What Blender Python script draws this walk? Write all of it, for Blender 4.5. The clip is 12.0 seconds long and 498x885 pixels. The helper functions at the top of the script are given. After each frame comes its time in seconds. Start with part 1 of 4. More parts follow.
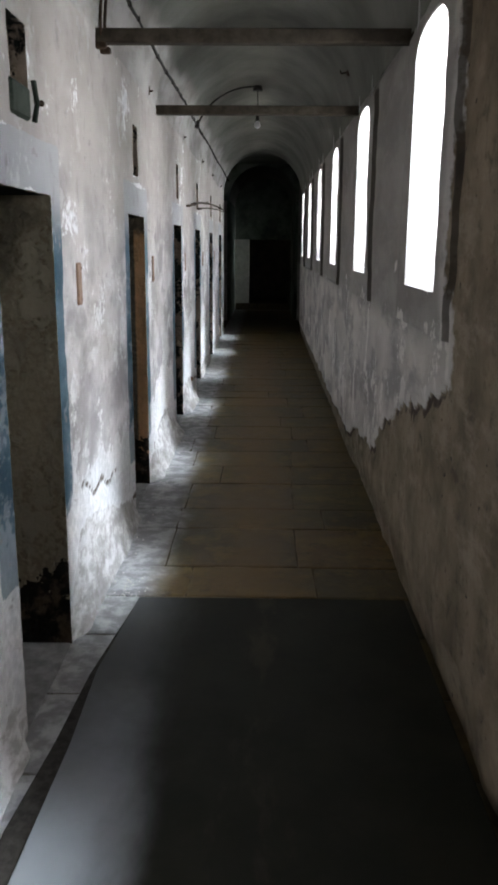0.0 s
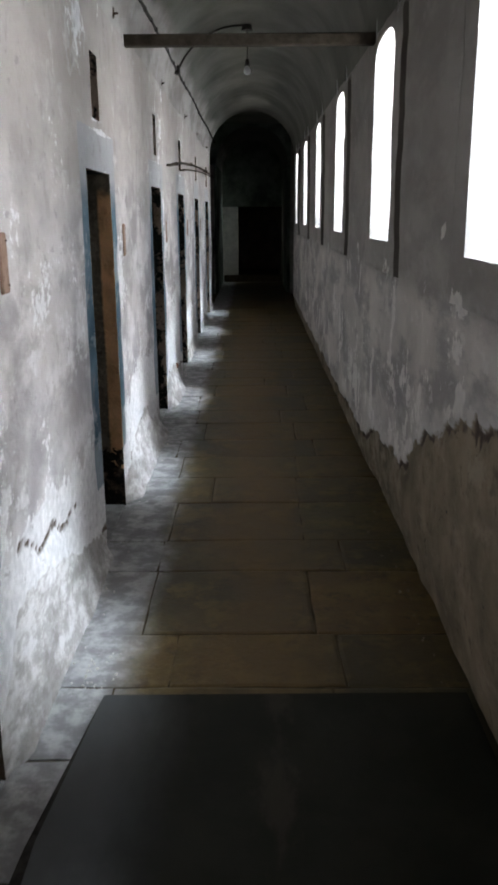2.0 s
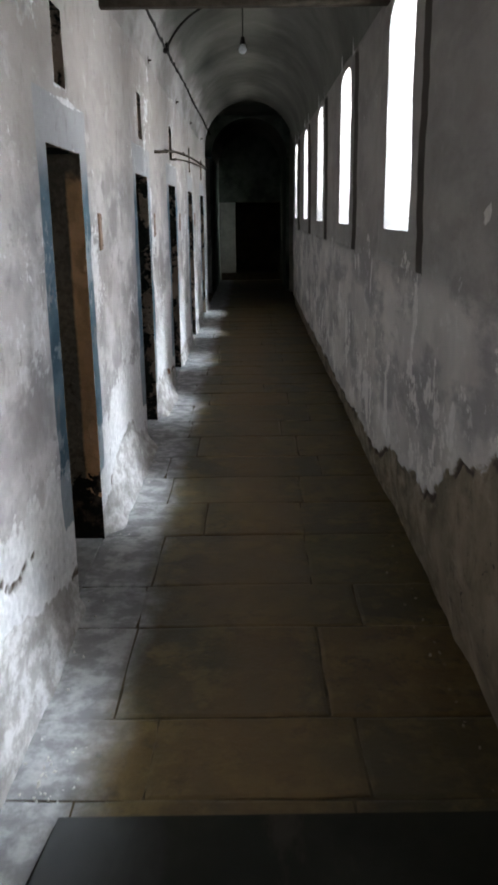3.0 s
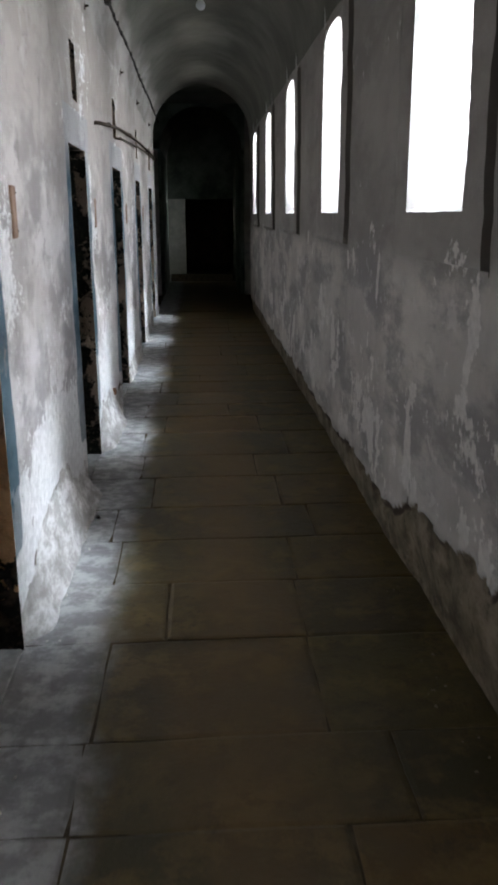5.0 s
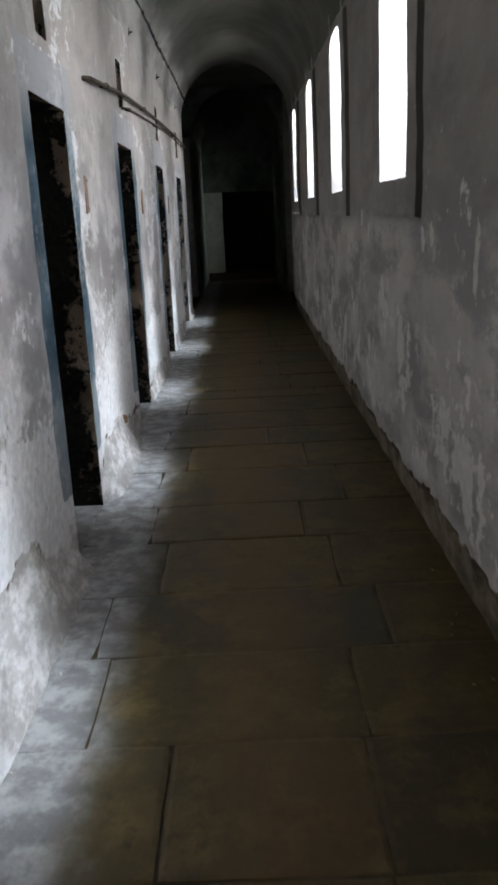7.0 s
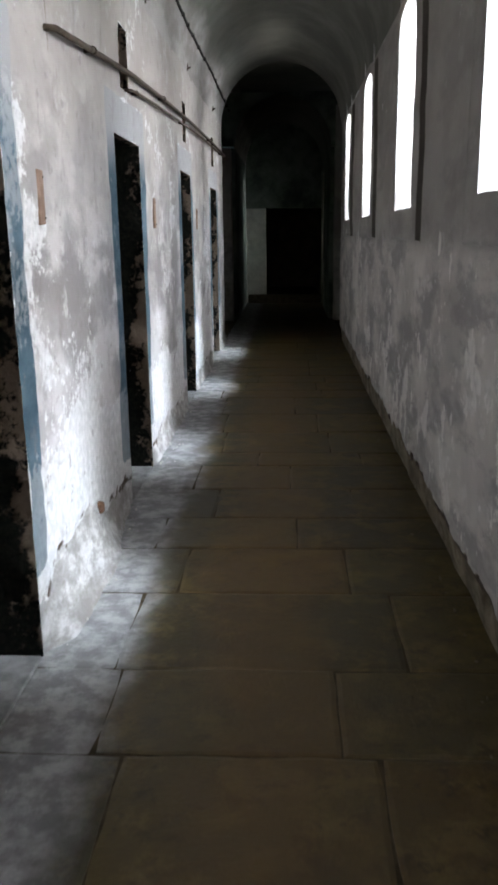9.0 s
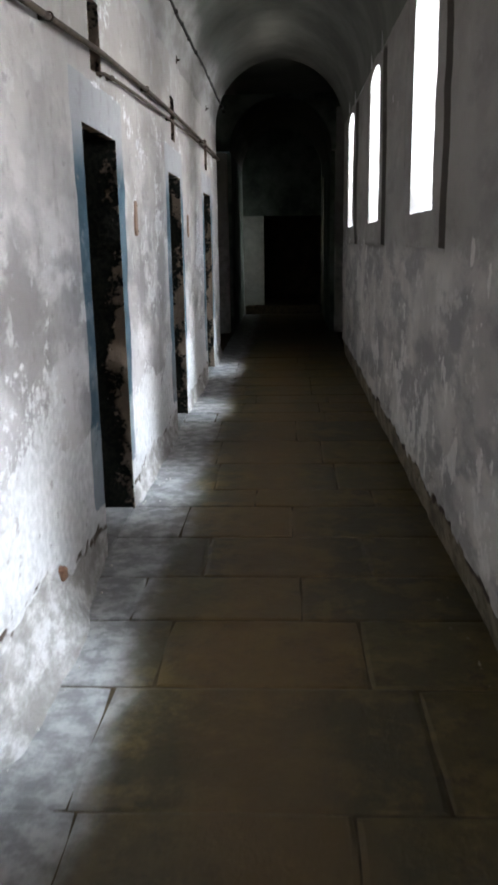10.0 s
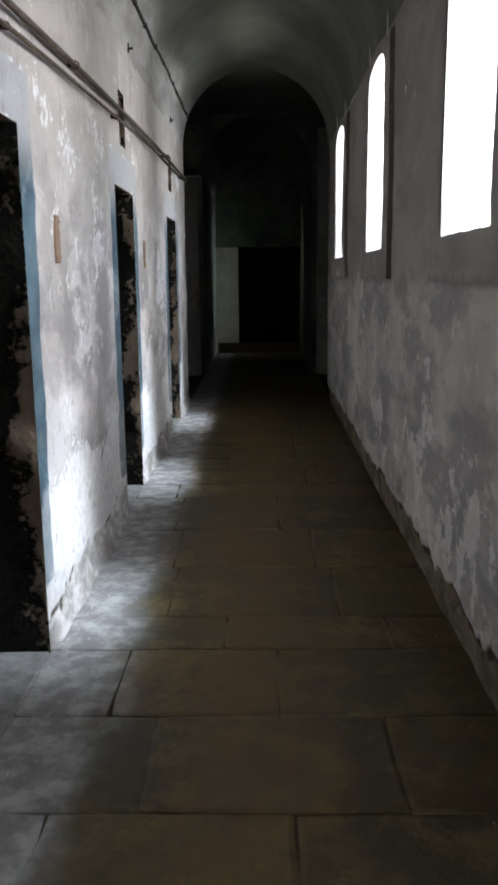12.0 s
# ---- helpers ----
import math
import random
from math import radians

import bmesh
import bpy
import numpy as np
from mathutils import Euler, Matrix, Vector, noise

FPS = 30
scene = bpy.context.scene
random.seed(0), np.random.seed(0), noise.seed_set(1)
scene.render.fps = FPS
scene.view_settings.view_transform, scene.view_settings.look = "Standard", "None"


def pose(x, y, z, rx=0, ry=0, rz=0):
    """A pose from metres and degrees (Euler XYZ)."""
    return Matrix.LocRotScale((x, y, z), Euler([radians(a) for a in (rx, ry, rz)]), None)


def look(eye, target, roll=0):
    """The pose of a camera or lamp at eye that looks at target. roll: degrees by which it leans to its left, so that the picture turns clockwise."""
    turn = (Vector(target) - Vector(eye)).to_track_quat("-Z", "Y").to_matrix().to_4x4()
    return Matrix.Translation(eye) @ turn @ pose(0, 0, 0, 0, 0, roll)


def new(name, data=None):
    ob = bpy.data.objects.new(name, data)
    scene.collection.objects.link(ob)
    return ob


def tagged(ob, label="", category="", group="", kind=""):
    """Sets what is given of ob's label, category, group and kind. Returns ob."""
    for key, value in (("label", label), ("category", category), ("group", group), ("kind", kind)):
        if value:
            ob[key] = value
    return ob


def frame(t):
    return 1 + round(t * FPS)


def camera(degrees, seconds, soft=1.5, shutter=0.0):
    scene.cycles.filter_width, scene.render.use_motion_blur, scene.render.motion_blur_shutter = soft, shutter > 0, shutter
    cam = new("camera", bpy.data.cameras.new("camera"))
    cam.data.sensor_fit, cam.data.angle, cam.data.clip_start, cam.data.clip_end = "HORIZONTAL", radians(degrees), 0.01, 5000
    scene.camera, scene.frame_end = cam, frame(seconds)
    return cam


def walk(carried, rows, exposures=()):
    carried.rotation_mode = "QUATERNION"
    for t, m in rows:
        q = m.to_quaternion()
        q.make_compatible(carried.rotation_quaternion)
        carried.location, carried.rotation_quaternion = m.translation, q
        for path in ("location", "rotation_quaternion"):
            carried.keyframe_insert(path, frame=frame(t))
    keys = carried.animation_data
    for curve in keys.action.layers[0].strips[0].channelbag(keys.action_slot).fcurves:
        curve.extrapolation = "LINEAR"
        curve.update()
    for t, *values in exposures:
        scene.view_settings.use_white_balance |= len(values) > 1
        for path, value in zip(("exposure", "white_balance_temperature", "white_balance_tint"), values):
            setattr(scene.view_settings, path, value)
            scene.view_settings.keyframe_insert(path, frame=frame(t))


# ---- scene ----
cam = camera(34.0, 12.0, soft=3.2, shutter=0.4)
PATH = [
    (0, (-0.025, -0.641, 1.698), (-0.06, 1.303, 1.228), 0.4),
    (0.5, (-0.028, -0.348, 1.721), (-0.056, 1.591, 1.231), 0.0),
    (1, (-0.026, -0.099, 1.729), (-0.058, 1.834, 1.216), -0.1),
    (1.5, (-0.08, 0.186, 1.691), (-0.101, 2.115, 1.164), -0.2),
    (2, (-0.084, 0.477, 1.667), (-0.096, 2.403, 1.128), -0.4),
    (2.5, (-0.068, 0.81, 1.646), (-0.081, 2.735, 1.102), -0.7),
    (4.5, (-0.165, 2.084, 1.523), (-0.143, 4.01, 0.984), -0.6),
    (5, (-0.192, 2.376, 1.516), (-0.076, 4.298, 0.976), -0.3),
    (5.5, (-0.13, 2.663, 1.48), (-0.002, 4.586, 0.945), -0.7),
    (6, (-0.096, 2.966, 1.43), (0.029, 4.885, 0.882), -1.1),
    (6.5, (-0.104, 3.304, 1.412), (-0.045, 5.228, 0.868), -2.0),
    (7, (-0.083, 3.64, 1.399), (-0.088, 5.565, 0.858), -2.8),
    (9, (-0.009, 5.07, 1.403), (-0.106, 7.005, 0.903), -0.8),
    (9.5, (-0.019, 5.414, 1.391), (-0.123, 7.348, 0.895), -0.6),
    (10, (-0.022, 5.729, 1.395), (-0.116, 7.668, 0.915), -1.0),
    (10.5, (0.028, 6.08, 1.417), (-0.061, 8.024, 0.96), -1.0),
    (11, (0.027, 6.402, 1.396), (-0.058, 8.353, 0.963), -0.9),
    (11.5, (-0.017, 6.736, 1.407), (-0.073, 8.693, 0.999), -0.6),
    (12, (-0.05, 7.073, 1.384), (-0.082, 9.032, 0.98), -0.6),
]
walk(cam, [(t, look(eye, target, roll)) for t, eye, target, roll in PATH], [(0, 2.26), (1, 2.44), (1.5, 2.28), (2.5, 2.06), (4.5, 2.06), (5.5, 1.99), (7, 1.96), (9, 2.38), (10, 2.28), (11, 2.36), (12, 2.40)])
# ---- world and light ----
world = bpy.data.worlds.new("overcast_sky")
scene.world = world
world.use_nodes = True
wn = world.node_tree
sky = wn.nodes.new("ShaderNodeTexSky")
sky.sky_type, sky.sun_disc = "NISHITA", False
sky.sun_elevation, sky.sun_rotation = radians(46), radians(99)
sky.air_density, sky.dust_density = 1.0, 4.0
wn.links.new(sky.outputs[0], wn.nodes["Background"].inputs[0])
wn.nodes["Background"].inputs[1].default_value = 0.10

LEFT, RIGHT, SPRING, RADIUS = -0.85, 0.655, 2.68, 0.7525
MIDDLE = (LEFT + RIGHT) / 2
START, FINISH = -3.0, 22.0
THICK_L, THICK_R = 0.55, 0.46
DOORS = [(1.92, 2.60), (4.42, 5.06), (6.92, 7.56), (9.22, 9.90), (11.73, 12.38), (14.25, 14.98)]
DOOR_TOP = 1.88
WINDOWS = [(-1.96, -1.26), (0.33, 1.05), (2.65, 3.37), (5.00, 5.73), (7.34, 8.06), (9.62, 10.34), (11.90, 12.62), (14.15, 14.88)]
SILL, HEAD, CROWN = 1.52, 2.50, 2.62
NEAR = 0.20  # width of the raised window surround before each opening
# span of an unseen side opening, added to let a fill lamp in
FILL_OPENING = (21.05, 21.75)
HALL = (15.95, 18.5)

# daylight falling in through each window
for a, b in WINDOWS:
    lamp = bpy.data.lights.new("window_daylight", "AREA")
    lamp.shape, lamp.size, lamp.size_y = "RECTANGLE", 2.1, 3.0
    lamp.energy, lamp.color = 84, (0.89, 0.935, 1.0)
    new("window_daylight", lamp).matrix_world = look((2.85, (a + b) / 2 - 0.27, 2.30), (0.95, (a + b) / 2, 2.0))

# daylight thrown up from the pale yard outside
bounce = bpy.data.lights.new("yard_daylight", "AREA")
bounce.shape, bounce.size, bounce.size_y = "RECTANGLE", 2.0, 20.0
bounce.energy, bounce.color = 560, (1.0, 0.97, 0.92)
new("yard_daylight", bounce).matrix_world = pose(2.7, 7.0, -0.6, 180, 0, 0)

# weak fill lamp in an unseen side opening, added to brighten the far end
end_fill = bpy.data.lights.new("end_wall_fill", "AREA")
end_fill.shape, end_fill.size, end_fill.size_y = "RECTANGLE", 0.6, 1.2
end_fill.energy, end_fill.color = 1.2, (0.92, 0.97, 1.0)
end_fill.spread = radians(50)
new("end_wall_fill", end_fill).matrix_world = look((3.0, 21.4, 1.7), (-0.85, 21.95, 1.35))

# bright haze round the hidden sun, high over the yard
haze = bpy.data.lights.new("sun", "SUN")
haze.energy, haze.angle, haze.color = 2.6, radians(20), (0.76, 0.88, 1.0)
new("sun", haze).matrix_world = look((10, -1.6, 10.7), (0, 0, 0))


# ---- noise for worn shapes ----
def lattice(i, j, seed):
    v = np.sin(i * 127.1 + j * 311.7 + seed * 74.7) * 43758.5453
    return v - np.floor(v)


def vnoise(u, v, seed=0):
    i, j = np.floor(u), np.floor(v)
    f, g = u - i, v - j
    f, g = f * f * (3 - 2 * f), g * g * (3 - 2 * g)
    a, b = lattice(i, j, seed), lattice(i + 1, j, seed)
    c, d = lattice(i, j + 1, seed), lattice(i + 1, j + 1, seed)
    return (a * (1 - f) + b * f) * (1 - g) + (c * (1 - f) + d * f) * g


def fbm(u, v, seed=0, octaves=4):
    total, gain = 0, 0.5
    for n in range(octaves):
        total = total + gain * vnoise(u * 2 ** n, v * 2 ** n, seed + 13 * n)
        gain /= 2
    return total / (1 - 0.5 ** octaves)


def smooth(x, a, b):
    t = np.clip((x - a) / (b - a), 0, 1)
    return t * t * (3 - 2 * t)


# ---- materials ----
class Mat:
    """A small helper round one node material."""

    def __init__(self, name, rough=0.85, metal=0.0):
        self.mat = bpy.data.materials.new(name)
        self.mat.use_nodes = True
        self.tree = self.mat.node_tree
        self.bsdf = self.tree.nodes["Principled BSDF"]
        self.bsdf.inputs["Roughness"].default_value = rough
        self.bsdf.inputs["Metallic"].default_value = metal
        self.bsdf.inputs["Specular IOR Level"].default_value = 0.15
        self.coord = self.node("ShaderNodeTexCoord").outputs["Object"]

    def node(self, kind, **values):
        n = self.tree.nodes.new(kind)
        for key, value in values.items():
            n.inputs[key].default_value = value
        return n

    def link(self, a, b):
        self.tree.links.new(a, b)

    def put(self, socket, value):
        if isinstance(value, bpy.types.NodeSocket):
            self.link(value, socket)
        else:
            socket.default_value = value

    def noise(self, scale=5, detail=6, rough=0.6, stretch=(1, 1, 1), shift=(0, 0, 0)):
        m = self.node("ShaderNodeMapping")
        m.inputs["Scale"].default_value = stretch
        m.inputs["Location"].default_value = shift
        self.link(self.coord, m.inputs["Vector"])
        n = self.node("ShaderNodeTexNoise", Scale=scale, Detail=detail, Roughness=rough)
        self.link(m.outputs[0], n.inputs["Vector"])
        return n.outputs["Fac"]

    def ramp(self, fac, lo, hi):
        n = self.tree.nodes.new("ShaderNodeMapRange")
        n.interpolation_type = "SMOOTHSTEP"
        self.put(n.inputs["Value"], fac)
        n.inputs["From Min"].default_value, n.inputs["From Max"].default_value = lo, hi
        return n.outputs["Result"]

    def math(self, op, a, b=0.0):
        n = self.tree.nodes.new("ShaderNodeMath")
        n.operation = op
        self.put(n.inputs[0], a)
        self.put(n.inputs[1], b)
        return n.outputs[0]

    def mix(self, fac, a, b, blend="MIX"):
        n = self.tree.nodes.new("ShaderNodeMix")
        n.data_type, n.blend_type = "RGBA", blend
        self.put(n.inputs[0], fac)
        for socket, value in ((n.inputs[6], a), (n.inputs[7], b)):
            self.put(socket, value if isinstance(value, bpy.types.NodeSocket) else (*value, 1))
        return n.outputs[2]

    def attr(self, name):
        n = self.tree.nodes.new("ShaderNodeAttribute")
        n.attribute_name = name
        return n.outputs["Fac"]

    def split(self):
        n = self.tree.nodes.new("ShaderNodeSeparateXYZ")
        self.link(self.coord, n.inputs[0])
        return n.outputs

    def random(self):
        return self.tree.nodes.new("ShaderNodeObjectInfo").outputs["Random"]

    def done(self, colour, bump=None, strength=0.4, distance=0.01, rough=None):
        self.put(self.bsdf.inputs["Base Color"], colour if isinstance(colour, bpy.types.NodeSocket) else (*colour, 1))
        if bump is not None:
            n = self.node("ShaderNodeBump", Strength=strength, Distance=distance)
            self.link(bump, n.inputs["Height"])
            self.link(n.outputs[0], self.bsdf.inputs["Normal"])
        if rough is not None:
            self.put(self.bsdf.inputs["Roughness"], rough)
        return self.mat


def left_wall_material():
    m = Mat("flaking_limewash")
    fine, grain = m.noise(26, 6, 0.65), m.noise(140, 3)
    streak = m.noise(4.5, 7, 0.6, (1, 0.45, 0.85))
    cloud = m.noise(2.1, 5)
    grey = m.mix(m.ramp(cloud, 0.36, 0.62), (0.31, 0.297, 0.303), (0.53, 0.512, 0.518))
    grey = m.mix(m.ramp(streak, 0.45, 0.60), grey, (0.60, 0.58, 0.585))
    blot = m.ramp(m.noise(3.4, 7, 0.62, (1, 0.5, 0.85), (5, 3, 8)), 0.48, 0.62)
    grey = m.mix(m.math("MULTIPLY", blot, 0.6), grey, (0.285, 0.268, 0.265))
    warm = m.math("MULTIPLY", m.ramp(m.math("ADD", m.split()[2], m.math("MULTIPLY", cloud, 1.2)), 1.6, 3.0), 0.8)
    grey = m.mix(warm, grey, (0.37, 0.33, 0.295))
    bare = m.math("ADD", m.attr("bare"), m.math("MULTIPLY", m.math("SUBTRACT", fine, 0.5), 0.55))
    bare = m.math("ADD", bare, m.math("MULTIPLY", m.math("SUBTRACT", streak, 0.5), 0.6))
    bare = m.ramp(bare, 0.49, 0.56)
    lime = m.mix(m.ramp(fine, 0.35, 0.7), (0.57, 0.567, 0.577), (0.76, 0.757, 0.765))
    colour = m.mix(bare, grey, lime)
    band = m.ramp(m.math("ADD", m.attr("band"), m.math("MULTIPLY", m.math("SUBTRACT", fine, 0.5), 0.35)), 0.47, 0.53)
    blue = m.mix(m.ramp(streak, 0.35, 0.65), (0.045, 0.085, 0.115), (0.11, 0.17, 0.215))
    blue = m.mix(m.math("MULTIPLY", m.ramp(m.split()[2], 1.66, 1.92), m.ramp(cloud, 0.05, 0.4)), blue, (0.37, 0.368, 0.378))
    colour = m.mix(m.math("MULTIPLY", band, m.math("SUBTRACT", 1.0, m.math("MULTIPLY", bare, 0.25))), colour, blue)
    speck = m.math("MULTIPLY", m.ramp(m.noise(10, 6, 0.62, (1, 0.55, 0.7), (2, 5, 1)), 0.57, 0.63), m.ramp(m.noise(2.6, 4, 0.6, shift=(6, 1, 3)), 0.38, 0.58))
    colour = m.mix(m.math("MULTIPLY", m.math("MULTIPLY", speck, m.math("SUBTRACT", 1.0, m.math("MULTIPLY", m.ramp(m.split()[2], 0.9, 2.0), 0.6))), m.math("SUBTRACT", 0.75, m.math("MULTIPLY", band, 0.5))), colour, lime)
    worn = m.math("MULTIPLY", m.ramp(m.noise(21, 5, 0.6, (1, 0.5, 0.7), (9, 2, 4)), 0.62, 0.68), 0.55)
    colour = m.mix(worn, colour, (0.27, 0.25, 0.25))
    chip = m.ramp(m.math("ADD", m.attr("chip"), m.math("MULTIPLY", m.math("SUBTRACT", fine, 0.5), 0.5)), 0.50, 0.58)
    colour = m.mix(chip, colour, lime)
    foot = m.ramp(m.math("ADD", m.attr("foot"), m.math("MULTIPLY", m.math("SUBTRACT", fine, 0.5), 0.9)), 0.45, 0.62)
    rubble = m.mix(m.ramp(m.noise(16, 8, 0.7, (1, 0.55, 1)), 0.40, 0.60), (0.40, 0.385, 0.375), (0.66, 0.65, 0.65))
    grime = m.ramp(m.noise(4.5, 8, 0.68, (1, 0.6, 1), (7, 1, 1)), 0.42, 0.58)
    rubble = m.mix(m.math("MULTIPLY", grime, 0.65), rubble, (0.235, 0.218, 0.20))
    colour = m.mix(foot, colour, rubble)
    crack = m.ramp(m.attr("crack"), 0.4, 0.8)
    colour = m.mix(m.math("MULTIPLY", crack, m.ramp(fine, 0.3, 0.5)), colour, (0.09, 0.065, 0.05))
    dirt = m.ramp(m.noise(7, 8, 0.7, (1, 1, 0.6), (3, 1, 7)), 0.52, 0.75)
    colour = m.mix(m.math("MULTIPLY", m.math("MULTIPLY", dirt, m.math("SUBTRACT", 1.0, m.math("MULTIPLY", bare, 0.6))), 0.7), colour, (0.22, 0.20, 0.19))
    bump = m.math("ADD", m.math("MULTIPLY", bare, -0.35), m.math("ADD", m.math("MULTIPLY", fine, 0.7), m.math("MULTIPLY", grain, 0.15)))
    return m.done(colour, bump, 0.55, 0.012)


def right_wall_material():
    m = Mat("grey_distemper")
    fine, grain = m.noise(24, 6, 0.65, shift=(5, 2, 1)), m.noise(130, 3)
    streak = m.noise(4.0, 7, 0.6, (1, 0.4, 0.9), (0, 3, 2))
    cloud = m.noise(1.3, 4, shift=(8, 0, 0))
    grey = m.mix(m.ramp(cloud, 0.35, 0.65), (0.44, 0.41, 0.377), (0.64, 0.60, 0.548))
    pale = m.ramp(m.math("ADD", m.attr("flake"), m.math("MULTIPLY", m.math("SUBTRACT", fine, 0.5), 0.5)), 0.5, 0.56)
    grey = m.mix(m.math("MULTIPLY", m.ramp(streak, 0.45, 0.66), 0.55), grey, (0.53, 0.495, 0.465))
    speck = m.math("MULTIPLY", m.ramp(m.noise(30, 3, 0.55, (1, 0.9, 0.45), (2, 5, 1)), 0.61, 0.67), m.ramp(m.noise(2.2, 4, 0.6, shift=(6, 1, 3)), 0.45, 0.62))
    grey = m.mix(m.math("MULTIPLY", speck, 0.7), grey, (0.52, 0.50, 0.48))
    grey = m.mix(m.math("MULTIPLY", m.ramp(m.noise(3.4, 8, 0.66, (1, 0.36, 0.95), (1, 8, 2)), 0.46, 0.60), 0.75), grey, (0.27, 0.252, 0.247))
    drip = m.ramp(m.noise(10, 7, 0.64, (1, 0.5, 0.75), (4, 4, 4)), 0.58, 0.63)
    grey = m.mix(m.math("MULTIPLY", drip, 0.55), grey, (0.68, 0.645, 0.61))
    upper = m.ramp(m.math("ADD", m.split()[2], m.math("MULTIPLY", m.math("SUBTRACT", cloud, 0.5), 0.25)), 1.25, 1.42)
    grey = m.mix(m.math("MULTIPLY", upper, 0.75), grey, m.mix(m.ramp(streak, 0.35, 0.65), (0.235, 0.218, 0.20), (0.31, 0.29, 0.265)))
    grey = m.mix(m.math("MULTIPLY", pale, 0.85), grey, m.mix(m.ramp(fine, 0.3, 0.7), (0.64, 0.605, 0.565), (0.80, 0.765, 0.72)))
    off = m.ramp(m.math("ADD", m.attr("bare"), m.math("MULTIPLY", m.math("SUBTRACT", fine, 0.5), 0.30)), 0.46, 0.55)
    brown = m.mix(m.ramp(m.noise(3, 6, 0.6, shift=(2, 2, 9)), 0.3, 0.7), (0.145, 0.116, 0.077), (0.29, 0.235, 0.165))
    cement = m.mix(m.ramp(m.noise(6, 7, 0.65, shift=(1, 4, 9)), 0.35, 0.65), (0.105, 0.086, 0.056), (0.255, 0.216, 0.152))
    brown = m.mix(m.ramp(m.math("ADD", m.split()[1], m.noise(2, 5)), 4.3, 5.6), brown, cement)
    brown = m.mix(m.math("MULTIPLY", m.ramp(m.noise(11, 8, 0.7), 0.52, 0.70), 0.8), brown, (0.095, 0.076, 0.056))
    brown = m.mix(m.ramp(m.noise(26, 4, 0.6, shift=(3, 3, 3)), 0.66, 0.72), brown, (0.04, 0.032, 0.025))
    brown = m.mix(m.math("MULTIPLY", m.ramp(m.noise(5, 8, 0.7, (1, 0.6, 1.3), (7, 2, 2)), 0.5, 0.66), 0.6), brown, (0.36, 0.30, 0.225))
    edge = m.math("MULTIPLY", m.ramp(m.attr("bare"), 0.36, 0.48), m.math("SUBTRACT", 1.0, off))
    grey = m.mix(m.math("MULTIPLY", edge, 0.7), grey, (0.52, 0.51, 0.50))
    rim = m.math("MULTIPLY", m.ramp(m.attr("bare"), 0.0, 0.38), m.ramp(m.noise(5, 7, 0.65, (1, 0.5, 1), (2, 6, 6)), 0.36, 0.56))
    grey = m.mix(m.math("MULTIPLY", rim, 0.6), grey, (0.62, 0.585, 0.55))
    colour = m.mix(off, grey, brown)
    colour = m.mix(m.ramp(m.attr("crack"), 0.4, 0.8), colour, (0.07, 0.05, 0.04))
    # shade and grime painted on the near side of each window surround
    colour = m.mix(m.math("MULTIPLY", m.ramp(m.attr("shaded_side"), 0.3, 0.7), 0.85), colour, (0.075, 0.066, 0.054))
    bump = m.math("ADD", m.math("MULTIPLY", off, -0.3), m.math("ADD", m.math("MULTIPLY", fine, 0.7), m.math("MULTIPLY", grain, 0.15)))
    return m.done(colour, bump, 0.55, 0.012)


def vault_material():
    m = Mat("vault_plaster")
    cloud, fine = m.noise(1.2, 5), m.noise(30, 5)
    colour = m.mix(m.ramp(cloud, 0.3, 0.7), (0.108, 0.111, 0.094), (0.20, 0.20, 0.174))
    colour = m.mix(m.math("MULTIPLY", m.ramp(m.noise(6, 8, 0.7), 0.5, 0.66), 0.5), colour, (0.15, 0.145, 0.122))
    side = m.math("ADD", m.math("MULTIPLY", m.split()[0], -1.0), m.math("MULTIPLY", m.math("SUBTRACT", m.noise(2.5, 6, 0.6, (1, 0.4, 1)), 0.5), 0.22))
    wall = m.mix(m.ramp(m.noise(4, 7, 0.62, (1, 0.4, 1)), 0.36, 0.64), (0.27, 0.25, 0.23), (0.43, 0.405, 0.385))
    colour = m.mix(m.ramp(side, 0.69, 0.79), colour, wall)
    return m.done(colour, fine, 0.35, 0.008)


